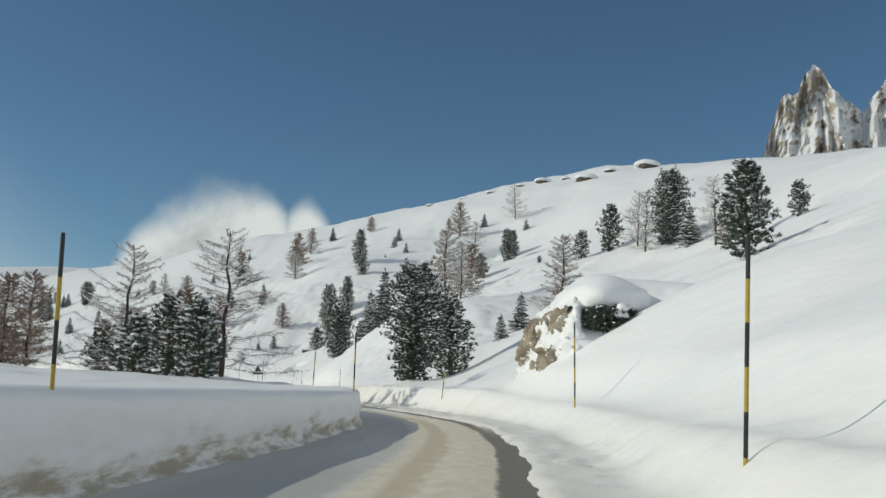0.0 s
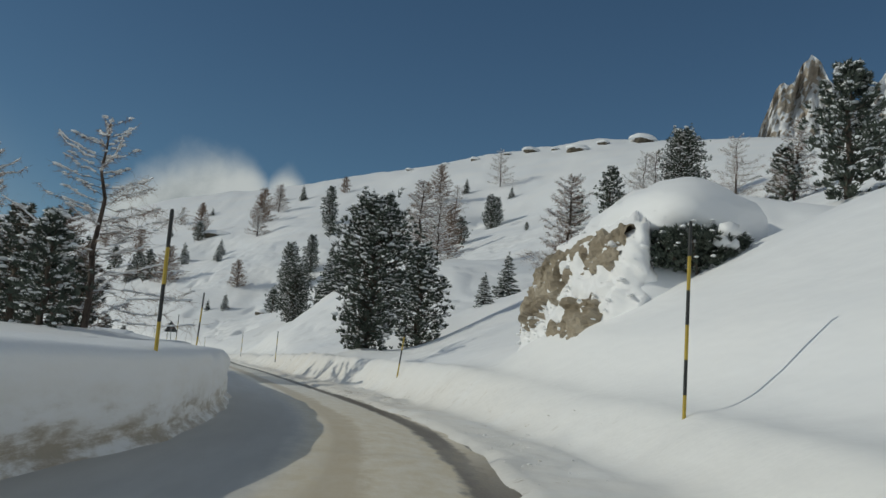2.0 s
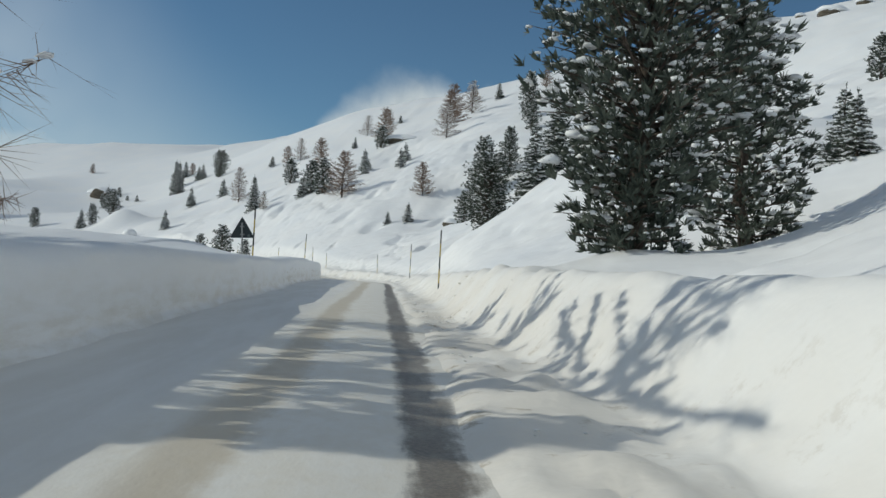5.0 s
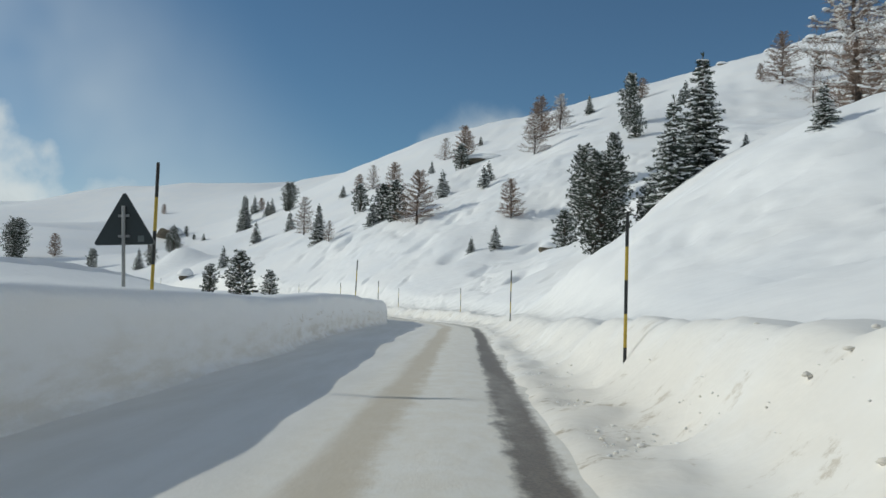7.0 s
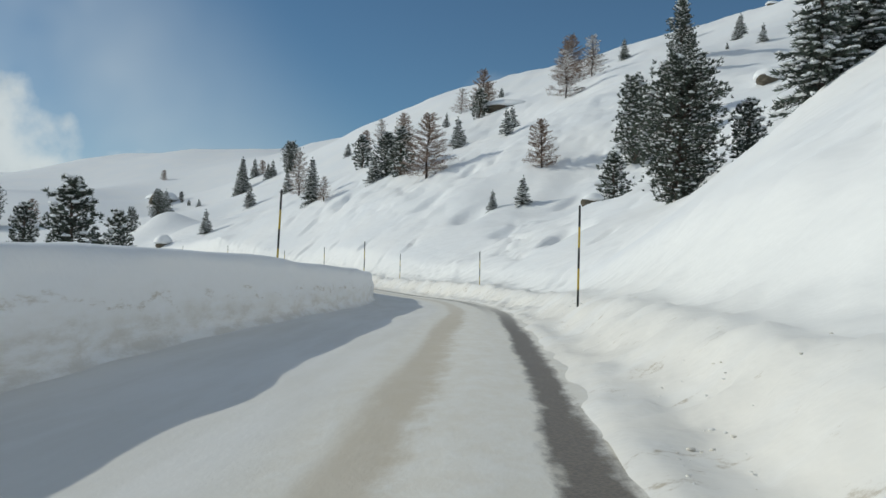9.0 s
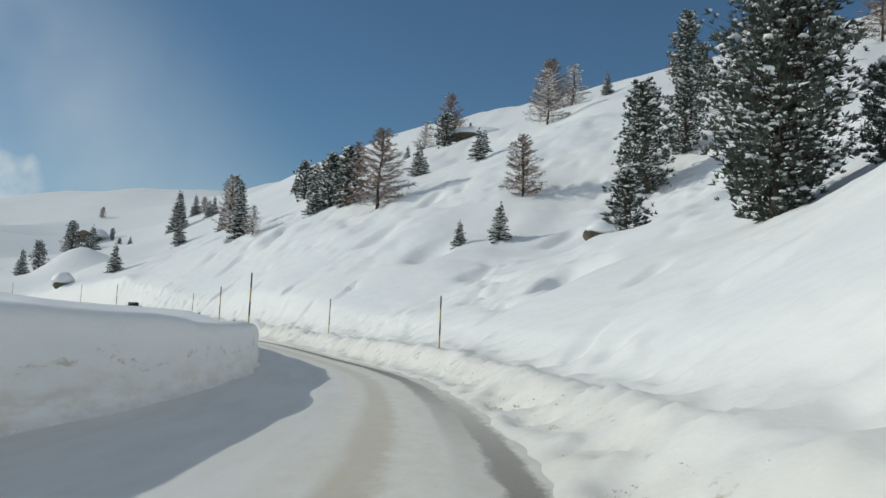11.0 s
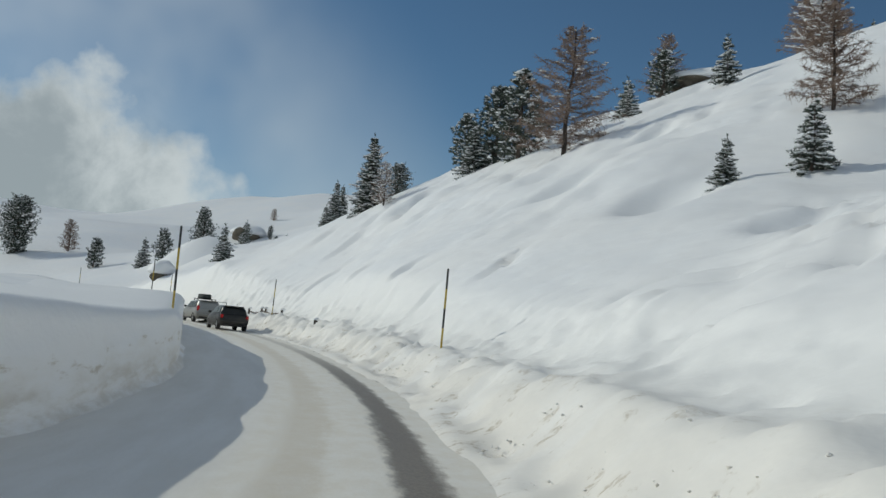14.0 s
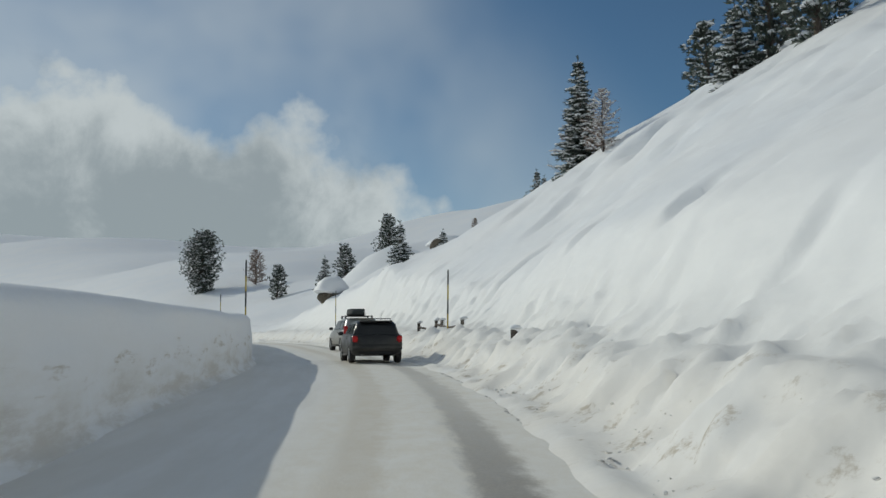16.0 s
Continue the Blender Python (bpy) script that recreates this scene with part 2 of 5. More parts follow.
def needle_material(name, a, b):
    m = Shade(name, 0.65, spec=0.3)
    c = m.mix(m.island(), a, b)
    c = m.mix(m.ramp(m.noise(1.1, 4), 0.35, 0.65, 0.0, 0.5), c, tuple(v * 0.55 for v in a))
    m.p.inputs["Subsurface Weight"].default_value = 0.0
    return m.done(c)


def bark_material(name, a, b):
    m = Shade(name, 0.85, spec=0.2)
    f = m.noise(9, 6, 0.65, stretch=(1, 1, 0.25))
    return m.done(m.mix(m.ramp(f, 0.35, 0.65), a, b), f, 0.6, 0.03)


def rock_material(name="limestone", k=1.0):
    m = Shade(name, 0.85, spec=0.25)
    f, g = m.noise(0.9, 8, 0.65, stretch=(1, 1, 2.2)), m.noise(4.5, 6, 0.7)
    c = m.mix(m.ramp(f, 0.35, 0.65), tuple(k * v for v in (0.30, 0.25, 0.18)), tuple(k * v for v in (0.46, 0.40, 0.31)))
    c = m.mix(m.ramp(g, 0.55, 0.75, 0.0, 0.7), c, tuple(k * v for v in (0.17, 0.15, 0.13)))
    return m.done(c, m.math("ADD", f, m.math("MULTIPLY", g, 0.4)), 0.8, 0.25)


SNOW, BANK, WALL, ROAD, ROCK = snow_material(), bank_material(), wall_material(), road_material(), rock_material()
PINE = needle_material("pine_needles", (0.062, 0.082, 0.066), (0.150, 0.172, 0.135))
FIR = needle_material("fir_needles", (0.056, 0.076, 0.063), (0.135, 0.158, 0.125))
TWIG = needle_material("larch_twigs", (0.23, 0.155, 0.118), (0.41, 0.315, 0.25))
DARK_ROCK = rock_material("dark_limestone", 0.35)
LARCH_BARK = bark_material("larch_bark", (0.045, 0.036, 0.031), (0.11, 0.088, 0.075))
BARK = bark_material("bark", (0.07, 0.055, 0.045), (0.16, 0.13, 0.105))

# ---- the lie of the land ----
# a line along the middle of the right-hand lane: x, y, z
LANE = [ 
    (5.2, -300.0, -1.65), (2.6, -150.0, -0.82), (1.0, -60.0, -0.33), (0.3, -20.0, -0.11), (-0.0, 0.0, 0.00), (0.2, 12.0, 0.05),
    (0.7, 24.0, 0.18), (0.2, 36.0, 0.33), (-1.9, 47.8, 0.41), (-4.6, 59.5, 0.50), (-9.5, 78.8, 0.75), (-14.4, 98.2, 0.88),
    (-19.3, 117.6, 1.12), (-23.2, 132.1, 1.09), (-28.4, 146.2, 1.10), (-35.4, 159.4, 1.14), (-44.2, 171.6, 1.51), (-57.7, 186.3, 2.00),
    (-72.9, 199.2, 2.40), (-88.8, 211.4, 2.70), (-106.1, 221.3, 2.91), (-129.7, 229.6, 3.04), (-173.9, 237.6, 3.05), (-558.2, 304.6, 3.05),
 ]


def lane_points(step=1.0):
    """The lane's line as a smooth curve through LANE, at even steps, with its way."""
    k = np.array(LANE)
    k = np.vstack([2 * k[0] - k[1], k, 2 * k[-1] - k[-2]])
    knots = np.r_[0, np.cumsum(np.linalg.norm(np.diff(k[:, :2], axis=0), axis=1) ** 0.5)]
    out = []
    for i in range(1, len(k) - 2):
        t0, t1, t2, t3 = knots[i - 1:i + 3]
        for t in np.linspace(t1, t2, 60, endpoint=False):
            a1 = (t1 - t) / (t1 - t0) * k[i - 1] + (t - t0) / (t1 - t0) * k[i]
            a2 = (t2 - t) / (t2 - t1) * k[i] + (t - t1) / (t2 - t1) * k[i + 1]
            a3 = (t3 - t) / (t3 - t2) * k[i + 1] + (t - t2) / (t3 - t2) * k[i + 2]
            b1 = (t2 - t) / (t2 - t0) * a1 + (t - t0) / (t2 - t0) * a2
            b2 = (t3 - t) / (t3 - t1) * a2 + (t - t1) / (t3 - t1) * a3
            out.append((t2 - t) / (t2 - t1) * b1 + (t - t1) / (t2 - t1) * b2)
    p = np.array(out)
    s = np.r_[0, np.cumsum(np.linalg.norm(np.diff(p[:, :2], axis=0), axis=1))]
    s -= s[np.argmin(np.abs(p[:, 0]) + np.abs(p[:, 1]))]
    es = np.arange(math.ceil(s[0]), s[-1], step)
    q = np.stack([np.interp(es, s, p[:, i]) for i in range(3)], 1)
    w = np.gradient(q[:, :2], axis=0)
    w /= np.linalg.norm(w, axis=1)[:, None]
    return es, q, w


LS, LP, LW = lane_points()


def lane_at(s, u, h=0.0):
    """The point s metres along the lane, u metres to its right and h above it."""
    x, y, z = (np.interp(s, LS, LP[:, i]) for i in range(3))
    wx, wy = np.interp(s, LS, LW[:, 0]), np.interp(s, LS, LW[:, 1])
    n = np.hypot(wx, wy)
    return np.stack([x + u * wy / n, y - u * wx / n, z + h + 0 * u], -1)


def lane_near(x, y):
    """For points: the distance along the lane, that to its right (left is negative), and the lane's height."""
    x, y = np.ravel(x), np.ravel(y)
    s, u, z = np.empty(len(x)), np.empty(len(x)), np.empty(len(x))
    for a in range(0, len(x), 4000):
        bx, by = x[a:a + 4000, None], y[a:a + 4000, None]
        j0 = 8 * np.argmin((bx - LP[None, ::8, 0]) ** 2 + (by - LP[None, ::8, 1]) ** 2, axis=1)
        near = np.clip(j0[:, None] + np.arange(-9, 10)[None], 0, len(LP) - 1)
        dx, dy = bx - LP[near, 0], by - LP[near, 1]
        best = np.argmin(dx * dx + dy * dy, axis=1)
        i = np.arange(len(best))
        j, vx, vy = near[i, best], dx[i, best], dy[i, best]
        wx, wy = LW[j, 0], LW[j, 1]
        along, across = vx * wx + vy * wy, vx * wy - vy * wx
        s[a:a + 4000] = LS[j] + along
        u[a:a + 4000] = np.where(np.abs(along) > 0.7, np.sign(across) * np.hypot(vx, vy), across)
        z[a:a + 4000] = np.interp(LS[j] + along, LS, LP[:, 2])
    return s, u, z


def value_noise(x, y, seed=0):
    """Smooth noise from -1 to 1 on a unit lattice."""
    xi, yi = np.floor(x), np.floor(y)
    fx, fy = x - xi, y - yi
    fx, fy = fx * fx * fx * (fx * (fx * 6 - 15) + 10), fy * fy * fy * (fy * (fy * 6 - 15) + 10)

    def corner(i, j):
        v = np.sin(i * 127.1 + j * 311.7 + seed * 74.7) * 43758.5453
        return (v - np.floor(v)) * 2 - 1
    a, b, c, d = corner(xi, yi), corner(xi + 1, yi), corner(xi, yi + 1), corner(xi + 1, yi + 1)
    return (a * (1 - fx) + b * fx) * (1 - fy) + (c * (1 - fx) + d * fx) * fy


def fbm(x, y, octaves=3, seed=0):
    total, amp, size = 0.0, 1.0, 0.0
    for k in range(octaves):
        total = total + amp * value_noise(x * 2 ** k + 17.3 * k, y * 2 ** k - 9.1 * k, seed + k)
        size, amp = size + amp, amp * 0.5
    return total / size


def smooth(a, b, v):
    t = np.clip((v - a) / (b - a), 0, 1)
    return t * t * (3 - 2 * t)


# wind scoops in the snow: x, y, radius
SCOOPS = (
    (-24.3, 157.5, 0.7), (-31.4, 176.7, 0.6), (-29.7, 169.2, 0.6), (-28.5, 163.9, 0.6), (-17.7, 186.3, 1.3), (-20.5, 149.9, 0.6),
    (-31.3, 175.1, 0.6), (-41.0, 196.1, 0.6), (-43.4, 189.9, 0.7), (-49.6, 181.5, 0.6), (-47.4, 180.2, 0.6), (-59.3, 204.7, 0.8),
    (-48.8, 182.9, 0.6), (-47.6, 179.1, 0.6), (-47.2, 178.8, 0.6), (-47.7, 179.1, 0.6), (10.6, 227.6, 2.0), (-1.6, 108.1, 0.6),
    (-1.1, 104.0, 0.6), (-37.1, 182.5, 1.5), (-31.7, 173.7, 1.0), (-23.7, 159.1, 1.2),
)

# wind-cut hollows with a sharp lip: x, y, half length, half width, depth, bearing of the long side in degrees
HOLLOWS = (
    (-50.0, 182.1, 1.1, 0.55, 0.55, 62), (-47.8, 180.9, 0.9, 0.45, 0.40, 66), (-24.6, 160.4, 1.6, 1.2, 1.3, 70), (-27.6, 182.1, 1.6, 1.0, 0.7, 55),
    (-57.0, 199.6, 1.3, 0.8, 0.40, 30), (-43.7, 190.9, 1.9, 1.0, 0.8, 40), (-41.1, 196.8, 1.2, 0.8, 0.8, 50), (-59.7, 205.8, 1.5, 0.9, 0.6, 35),
    (-48.6, 184.8, 0.7, 0.4, 0.35, 60), (-44.6, 179.0, 0.6, 0.35, 0.30, 60), (-62.5, 203.0, 1.6, 0.7, 0.40, 70), (-60.0, 196.0, 1.2, 0.5, 0.35, 50),
    (-41.3, 185.5, 1.5, 0.9, 0.4, 45), (-20.4, 150.8, 0.7, 0.4, 0.3, 60), (-54.0, 190.5, 0.9, 0.45, 0.3, 75),
    (-17.8, 165.5, 2.0, 1.0, 0.8, 30), (-14.0, 158.0, 2.2, 0.9, 0.7, 25),
)
# lines of footprints and rolled snow: from x, y to x, y
TRAILS = ((-31.8, 177.7, -28.2, 163.0), (-31.2, 177.5, -29.4, 166.0), (-43.1, 180.3, -40.5, 177.9), (-21.1, 163.9, -19.5, 190.4), (-29.0, 165.0, -27.2, 156.0))

# hills and hollows on the slopes: x, y, height, radius
WIDE_HILLS = (
    (-294, 503, -21.2, 150), (-420, 671, -16.3, 150), (-737, 520, -11.3, 150), (-647, 557, -11.7, 150), (-481, 623, -14.4, 150), (-505, 403, 17.8, 80),
    (-114, 491, -15.3, 80), (-310, 618, -11.8, 80), (8, 489, -9.7, 80), (-737, 520, -11.1, 80), (51, 340, 7.2, 40), (61, 284, 5.8, 40),
    (-22, 318, 6.2, 40), (-383, 461, -10.1, 40), (-294, 503, 7.0, 40),
)
HILLS = (
    (-42, 222, 7.8, 22), (-145, 300, -9.8, 22), (5, 80, -2.1, 22), (-269, 363, -9.3, 22), (30, -19, -1.9, 22), (-120, 291, -3.2, 22),
    (-76, 330, 3.7, 22), (33, 117, -5.8, 14), (16, 223, -4.2, 14), (-94, 216, 2.1, 14), (-13, 241, 1.4, 14), (-2, 125, 2.6, 9),
    (-42, 222, -4.3, 9), (-20, 136, -1.1, 9), (-20, 87, 1.6, 9), (-23, 179, -2.0, 7), (-6, 138, 3.1, 7), (-63, 196, -1.7, 7),
    (-2, 113, 2.0, 7), (8, 105, -1.9, 7), (-23, 190, -1.7, 7), (-14, 63, 1.2, 7), (11, 35, 0.5, 7),
)
DRIFTS = (
    (5, 30, -0.9, 5), (13, 33, 0.6, 4), (1, 80, -1.1, 3), (-4.4, 73.3, 1.7, 2.2), (-117, 249, 0.6, 4.5), (-104, 256, -2.4, 10),
    (-96, 231, 1.2, 4), (-111.5, 244.5, 2.2, 3.2), (-80.5, 209.5, 1.5, 1.7), (-84.5, 212.0, 0.9, 2.0), (-109.5, 246.0, 2.0, 3.2), (-122, 238, 1.2, 5), (10.5, 40, 0.9, 3), (4.6, 43.5, 0.55, 2.6),
)
RIDGES = (
    (-185, 350, -14.8, 26), (-155, 362, -6.5, 26), (-126, 368, -6.1, 24), (-319, 670, 2.1, 90), (-375, 640, 1.9, 90), (-258, 632, 3.5, 90),
    (-205, 615, 2.8, 90), (-248, 388, -4.3, 32), (-215, 405, -5.8, 35), (-290, 430, -12.6, 45), (-300, 490, 3.7, 60), (-170, 415, -2.2, 35),
    (-480, 470, -2.3, 80), (-130, 420, 4.1, 40), (-760, 850, -14.3, 110), (-620, 690, -8.6, 90), (-400, 480, 3.9, 50), (-900, 1000, -4.7, 160),
)


def hill_height(x, y):
    """The snow's height away from the road."""
    shape = np.shape(x)
    x, y = np.ravel(x).astype(float), np.ravel(y).astype(float)
    s, u, z = lane_near(x, y)
    w = 1 - smooth(8, 28, np.abs(u))
    z0 = w * z + (1 - w) * (0.062 + -0.0164 * x + 0.0051 * y)
    right = np.maximum(u - 2, 0)
    left = np.maximum(-u - 30, 0)
    up = np.where(u > 0, 0.9 * (1 - np.exp(-right)) + 98 * np.tanh(right / 200), 0.0)
    up = np.where(u < -1, 1.5 + 36 * np.tanh(left / 300), up)
    h = z0 + up
    for hx, hy, a, r in WIDE_HILLS + HILLS + DRIFTS + RIDGES:
        h = h + a * np.exp(-((x - hx) ** 2 + (y - hy) ** 2) / (2 * r * r))
    return h.reshape(shape)


def ground_height(x, y):
    """The snow's height with its drifts and hollows."""
    shape = np.shape(x)
    x, y = np.ravel(x).astype(float), np.ravel(y).astype(float)
    s, u, z = lane_near(x, y)
    rough = smooth(4, 16, np.abs(u))
    far = smooth(60, 200, np.abs(u))
    h = hill_height(x, y)
    h = h + rough * (0.75 * fbm(x / 17, y / 17, 3, 3) + 0.42 * fbm(x / 5, y / 5, 2, 8)) + far * 3.0 * fbm(x / 60, y / 60, 3, 5)
    patchy = smooth(-0.3, 0.4, value_noise(x / 11, y / 11, 13)) * smooth(3, 5, u) * (1 - smooth(40, 60, u))
    h = h - 0.20 * patchy * smooth(0.35, 0.85, value_noise(x / 1.1, y / 1.1, 14))
    h = h + 0.45 * patchy * np.abs(fbm(x / 3.4, y / 3.4, 3, 15))
    runnels = smooth(140, 160, s) * (1 - smooth(228, 245, s)) * smooth(3.5, 6, u) * (1 - smooth(16, 26, u)) * smooth(-0.4, 0.5, value_noise(s / 13, u / 7, 16))
    h = h - 0.14 * runnels * np.abs(fbm(s / 1.7, u / 5.5, 3, 17)) + 0.04 * runnels
    for hx, hy, half, wide, deep, bearing in HOLLOWS:
        ca, sa = math.cos(math.radians(bearing)), math.sin(math.radians(bearing))
        p, q = (x - hx) * ca + (y - hy) * sa, (x - hx) * sa - (y - hy) * ca
        h = h - 0.62 * deep * np.exp(-(p / half) ** 4) * smooth(-wide, -0.35 * wide, q) * (1 - smooth(-0.2 * wide, 1.9 * wide, q))
        h = h + 0.18 * deep * np.exp(-(p / half) ** 2 - ((q + 1.3 * wide) / (0.6 * wide)) ** 2)
    for k, (ax, ay, bx, by) in enumerate(TRAILS):
        span = math.hypot(bx - ax, by - ay)
        p, q = ((x - ax) * (bx - ax) + (y - ay) * (by - ay)) / span, ((x - ax) * (by - ay) - (y - ay) * (bx - ax)) / span
        q = q + 0.8 * np.sin(p * 0.55 + k) + 0.3 * np.sin(p * 1.7)
        on = smooth(-1, 0.5, p) * (1 - smooth(span - 0.5, span + 1, p)) * np.exp(-(q / 0.55) ** 2)
        h = h - on * 0.34 * smooth(-0.1, 0.5, value_noise(p / 0.75, q / 0.6, 90 + k))
    for hx, hy, r in SCOOPS:
        d2 = ((x - hx) ** 2 + ((y - hy) / 1.3) ** 2) / (r * r)
        h = h - 0.50 * r * np.exp(-d2 ** 1.7)
    return h.reshape(shape)


def mesh_from(name, verts, faces, material, uv=None, smooth_faces=True):
    me = bpy.data.meshes.new(name)
    me.from_pydata(np.asarray(verts, dtype=float).tolist(), [], faces)
    if uv is not None:
        layer = me.uv_layers.new(name="UVMap")
        idx = np.empty(len(me.loops), dtype=np.int32)
        me.loops.foreach_get("vertex_index", idx)
        layer.data.foreach_set("uv", np.asarray(uv, dtype=np.float32)[idx].ravel())
    me.materials.append(material)
    me.polygons.foreach_set("use_smooth", [smooth_faces] * len(me.polygons))
    me.update()
    return me


def grid_faces(rows, cols):
    return [(r * cols + c, r * cols + c + 1, (r + 1) * cols + c + 1, (r + 1) * cols + c) for r in range(rows - 1) for c in range(cols - 1)]


def spread(lo, hi, step, out_lo, out_hi, grow):
    mid = list(np.arange(lo, hi, step))
    a, b, d = [], [], step
    x = lo
    while x > out_lo:
        d *= grow
        x -= d
        a.append(x)
    x, d = mid[-1], step
    while x < out_hi:
        d *= grow
        x += d
        b.append(x)
    return np.array(a[::-1] + mid + b)


def build_ground():
    gx = spread(-78, 20, 0.33, -2600, 2600, 1.06)
    gy = spread(-6, 222, 0.33, -2600, 3200, 1.06)
    X, Y = np.meshgrid(gx, gy)
    Z = ground_height(X, Y)
    s, u, z = lane_near(X, Y)
    s, u, z = s.reshape(X.shape), u.reshape(X.shape), z.reshape(X.shape)
    # sink the sheet below the road and the banks that are built over it
    here = (1 - smooth(300, 340, s)) * smooth(-140, -100, s)
    Z = Z - 0.8 * here * (1 - smooth(4.8, 6.9, u)) * (u > 0)
    under = (1 - smooth(3.6, 4.6, u)) * smooth(-7.6, -6.4, u) * here
    Z = np.where(under > 0, Z * (1 - under) + under * np.minimum(Z - 0.35, z - 0.6), Z)
    v = np.stack([X.ravel(), Y.ravel(), Z.ravel()], 1)
    ob = new("ground", mesh_from("ground", v, grid_faces(len(gy), len(gx)), SNOW))
    return tagged(ob, "deep undisturbed snow over open mountain slopes", "snow", kind="structure")


def sweep(name, ss, us, hs, material, label, uvs=None):
    """A strip along the lane; us and hs are arrays of (steps, profile points)."""
    n, k = us.shape
    p = lane_at(np.repeat(ss, k), us.ravel(), hs.ravel())
    uv = np.stack([us.ravel() if uvs is None else uvs.ravel(), np.repeat(ss, k)], 1)
    ob = new(name, mesh_from(name, p, grid_faces(n, k), material, uv))
    return tagged(ob, label, name.replace("_", " "), kind="structure")


WALL_AT = ((-120, -4.6), (0, -4.6), (12, -4.45), (19, -4.1), (27, -3.6), (34, -3.3), (46, -3.15), (60, -3.7), (90, -4.3), (110, -4.95), (130, -4.9), (142, -4.6), (152, -4.25), (165, -3.85), (174, -3.65), (182, -3.9), (192, -4.1), (200, -3.9), (207, -3.75), (330, -4.2))
WALL_UP = ((-120, 1.3), (10, 1.25), (30, 1.2), (45, 1.3), (70, 1.4), (90, 1.4), (121, 1.5), (154, 1.5), (175, 1.33), (183, 1.72), (192, 1.6), (203, 1.5), (330, 1.5))


def build_road():
    ss = np.arange(-110, 322, 0.6)
    prof = np.arange(-6.2, 3.9, 0.22)
    us = np.repeat(prof[None], len(ss), 0)
    S = np.repeat(ss[:, None], len(prof), 1)
    hs = 0.018 * fbm(S / 1.5, us / 0.5, 3, 21) + 0.02 * np.exp(-((us + 0.05) / 0.35) ** 2) - 0.015 * np.exp(-((us - 0.78) / 0.2) ** 2)
    return sweep("road", ss, us, hs, ROAD, "narrow mountain road, asphalt under tan slush and packed snow")


def build_snow_wall():
    ss = np.arange(-110, 322, 0.3)
    base = np.interp(ss, *zip(*WALL_AT)) + 0.16 * fbm(ss / 4.0, 0 * ss, 3, 31)
    top = np.interp(ss, *zip(*WALL_UP)) + 0.10 * fbm(ss / 9.0, 0 * ss, 2, 32)
    # outward and upward shares of the profile: foot, face, lip, top
    foot = [(0.34, -0.10), (0.17, 0.03), (0.08, 0.10)]
    face = [(0.05 - 0.10 * f + 0.05 * math.sin(3 * f), f) for f in np.linspace(0.12, 0.86, 12)]
    lip = [(-0.06, 0.91), (-0.12, 0.955), (-0.22, 0.985), (-0.40, 1.0)]
    us, hs, uv = [], [], []
    for du, f in foot + face + lip:
        amp = 0.05 + 0.06 * min(1, max(0, f))
        nn = fbm(ss / 2.4, 0 * ss + f * 4.0, 4, 33)
        us.append(base + du + amp * nn)
        hs.append(np.where(f < 0.12, f, f * top))
        uv.append(hs[-1])
    us, hs = list(us), list(hs)
    for back in (0.8, 1.3, 2.0, 2.8, 3.8, 4.6, 5.4):
        b = base - back
        p = lane_at(ss, b)
        g = ground_height(p[:, 0], p[:, 1]) - p[:, 2]
        f = smooth(0.4, 4.2, np.full_like(ss, back))
        drift = 0.07 * fbm(ss / 3.0, b / 3.0, 2, 35)
        us.append(b)
        hs.append((1 - f) * (top + drift) + f * (g + drift * 0.3) - 0.25 * (back > 5))
        uv.append(hs[-1] * 0 + 3)
    return sweep("snow_wall", ss, np.stack(us, 1), np.stack(hs, 1), WALL, "snow wall cut upright by ploughs, brown spray low down", np.stack(uv, 1))


# the bank's crest over the road, and how far its foot stands back from the usual line
BANK_UP = ((-120, 0.9), (30, 0.85), (40, 1.0), (48, 1.38), (62, 1.36), (80, 1.30), (92, 1.15), (108, 0.80), (135, 0.70), (150, 0.85), (162, 1.05), (175, 0.85), (190, 0.85), (330, 0.9))
BANK_OUT = ((-120, 0.6), (20, 1.0), (32, 1.4), (39, 0.9), (45, 1.0), (50, 1.25), (58, 1.2), (66, 0.7), (76, 0.5), (92, 0.5), (102, 0.25), (114, 0.0), (200, 0.0), (330, 0.3))
# how far the crest stands free as a shelf before the slope begins
BANK_SHELF = ((-120, 0.0), (40, 0.1), (47, 1.0), (84, 1.0), (98, 0.1), (330, 0.0))


# where the bank has run into the slope
BANK_END = ((-120, 5.2), (30, 5.2), (38, 4.0), (45, 4.2), (51, 5.2), (330, 5.2))


def bank_height(s, u, g):
    """The right-hand bank: a steep ploughed face up to a soft crest, then a shelf that runs into the slope."""
    crest, v = np.interp(s, *zip(*BANK_UP)), u - np.interp(s, *zip(*BANK_OUT))
    rise = crest * smooth(1.40, 2.75, v)
    f, k = smooth(2.4, np.interp(s, *zip(*BANK_END)), v), smooth(4.0, 6.0, u)
    slope = (1 - f) * rise + f * g
    shelf = slope + np.interp(s, *zip(*BANK_SHELF)) * ((1 - k) * rise + k * g - slope)
    d = slope - shelf
    return shelf + 0.5 * (d + np.sqrt(d * d + 0.02)) - 0.0707 * smooth(1.4, 2.0, v)


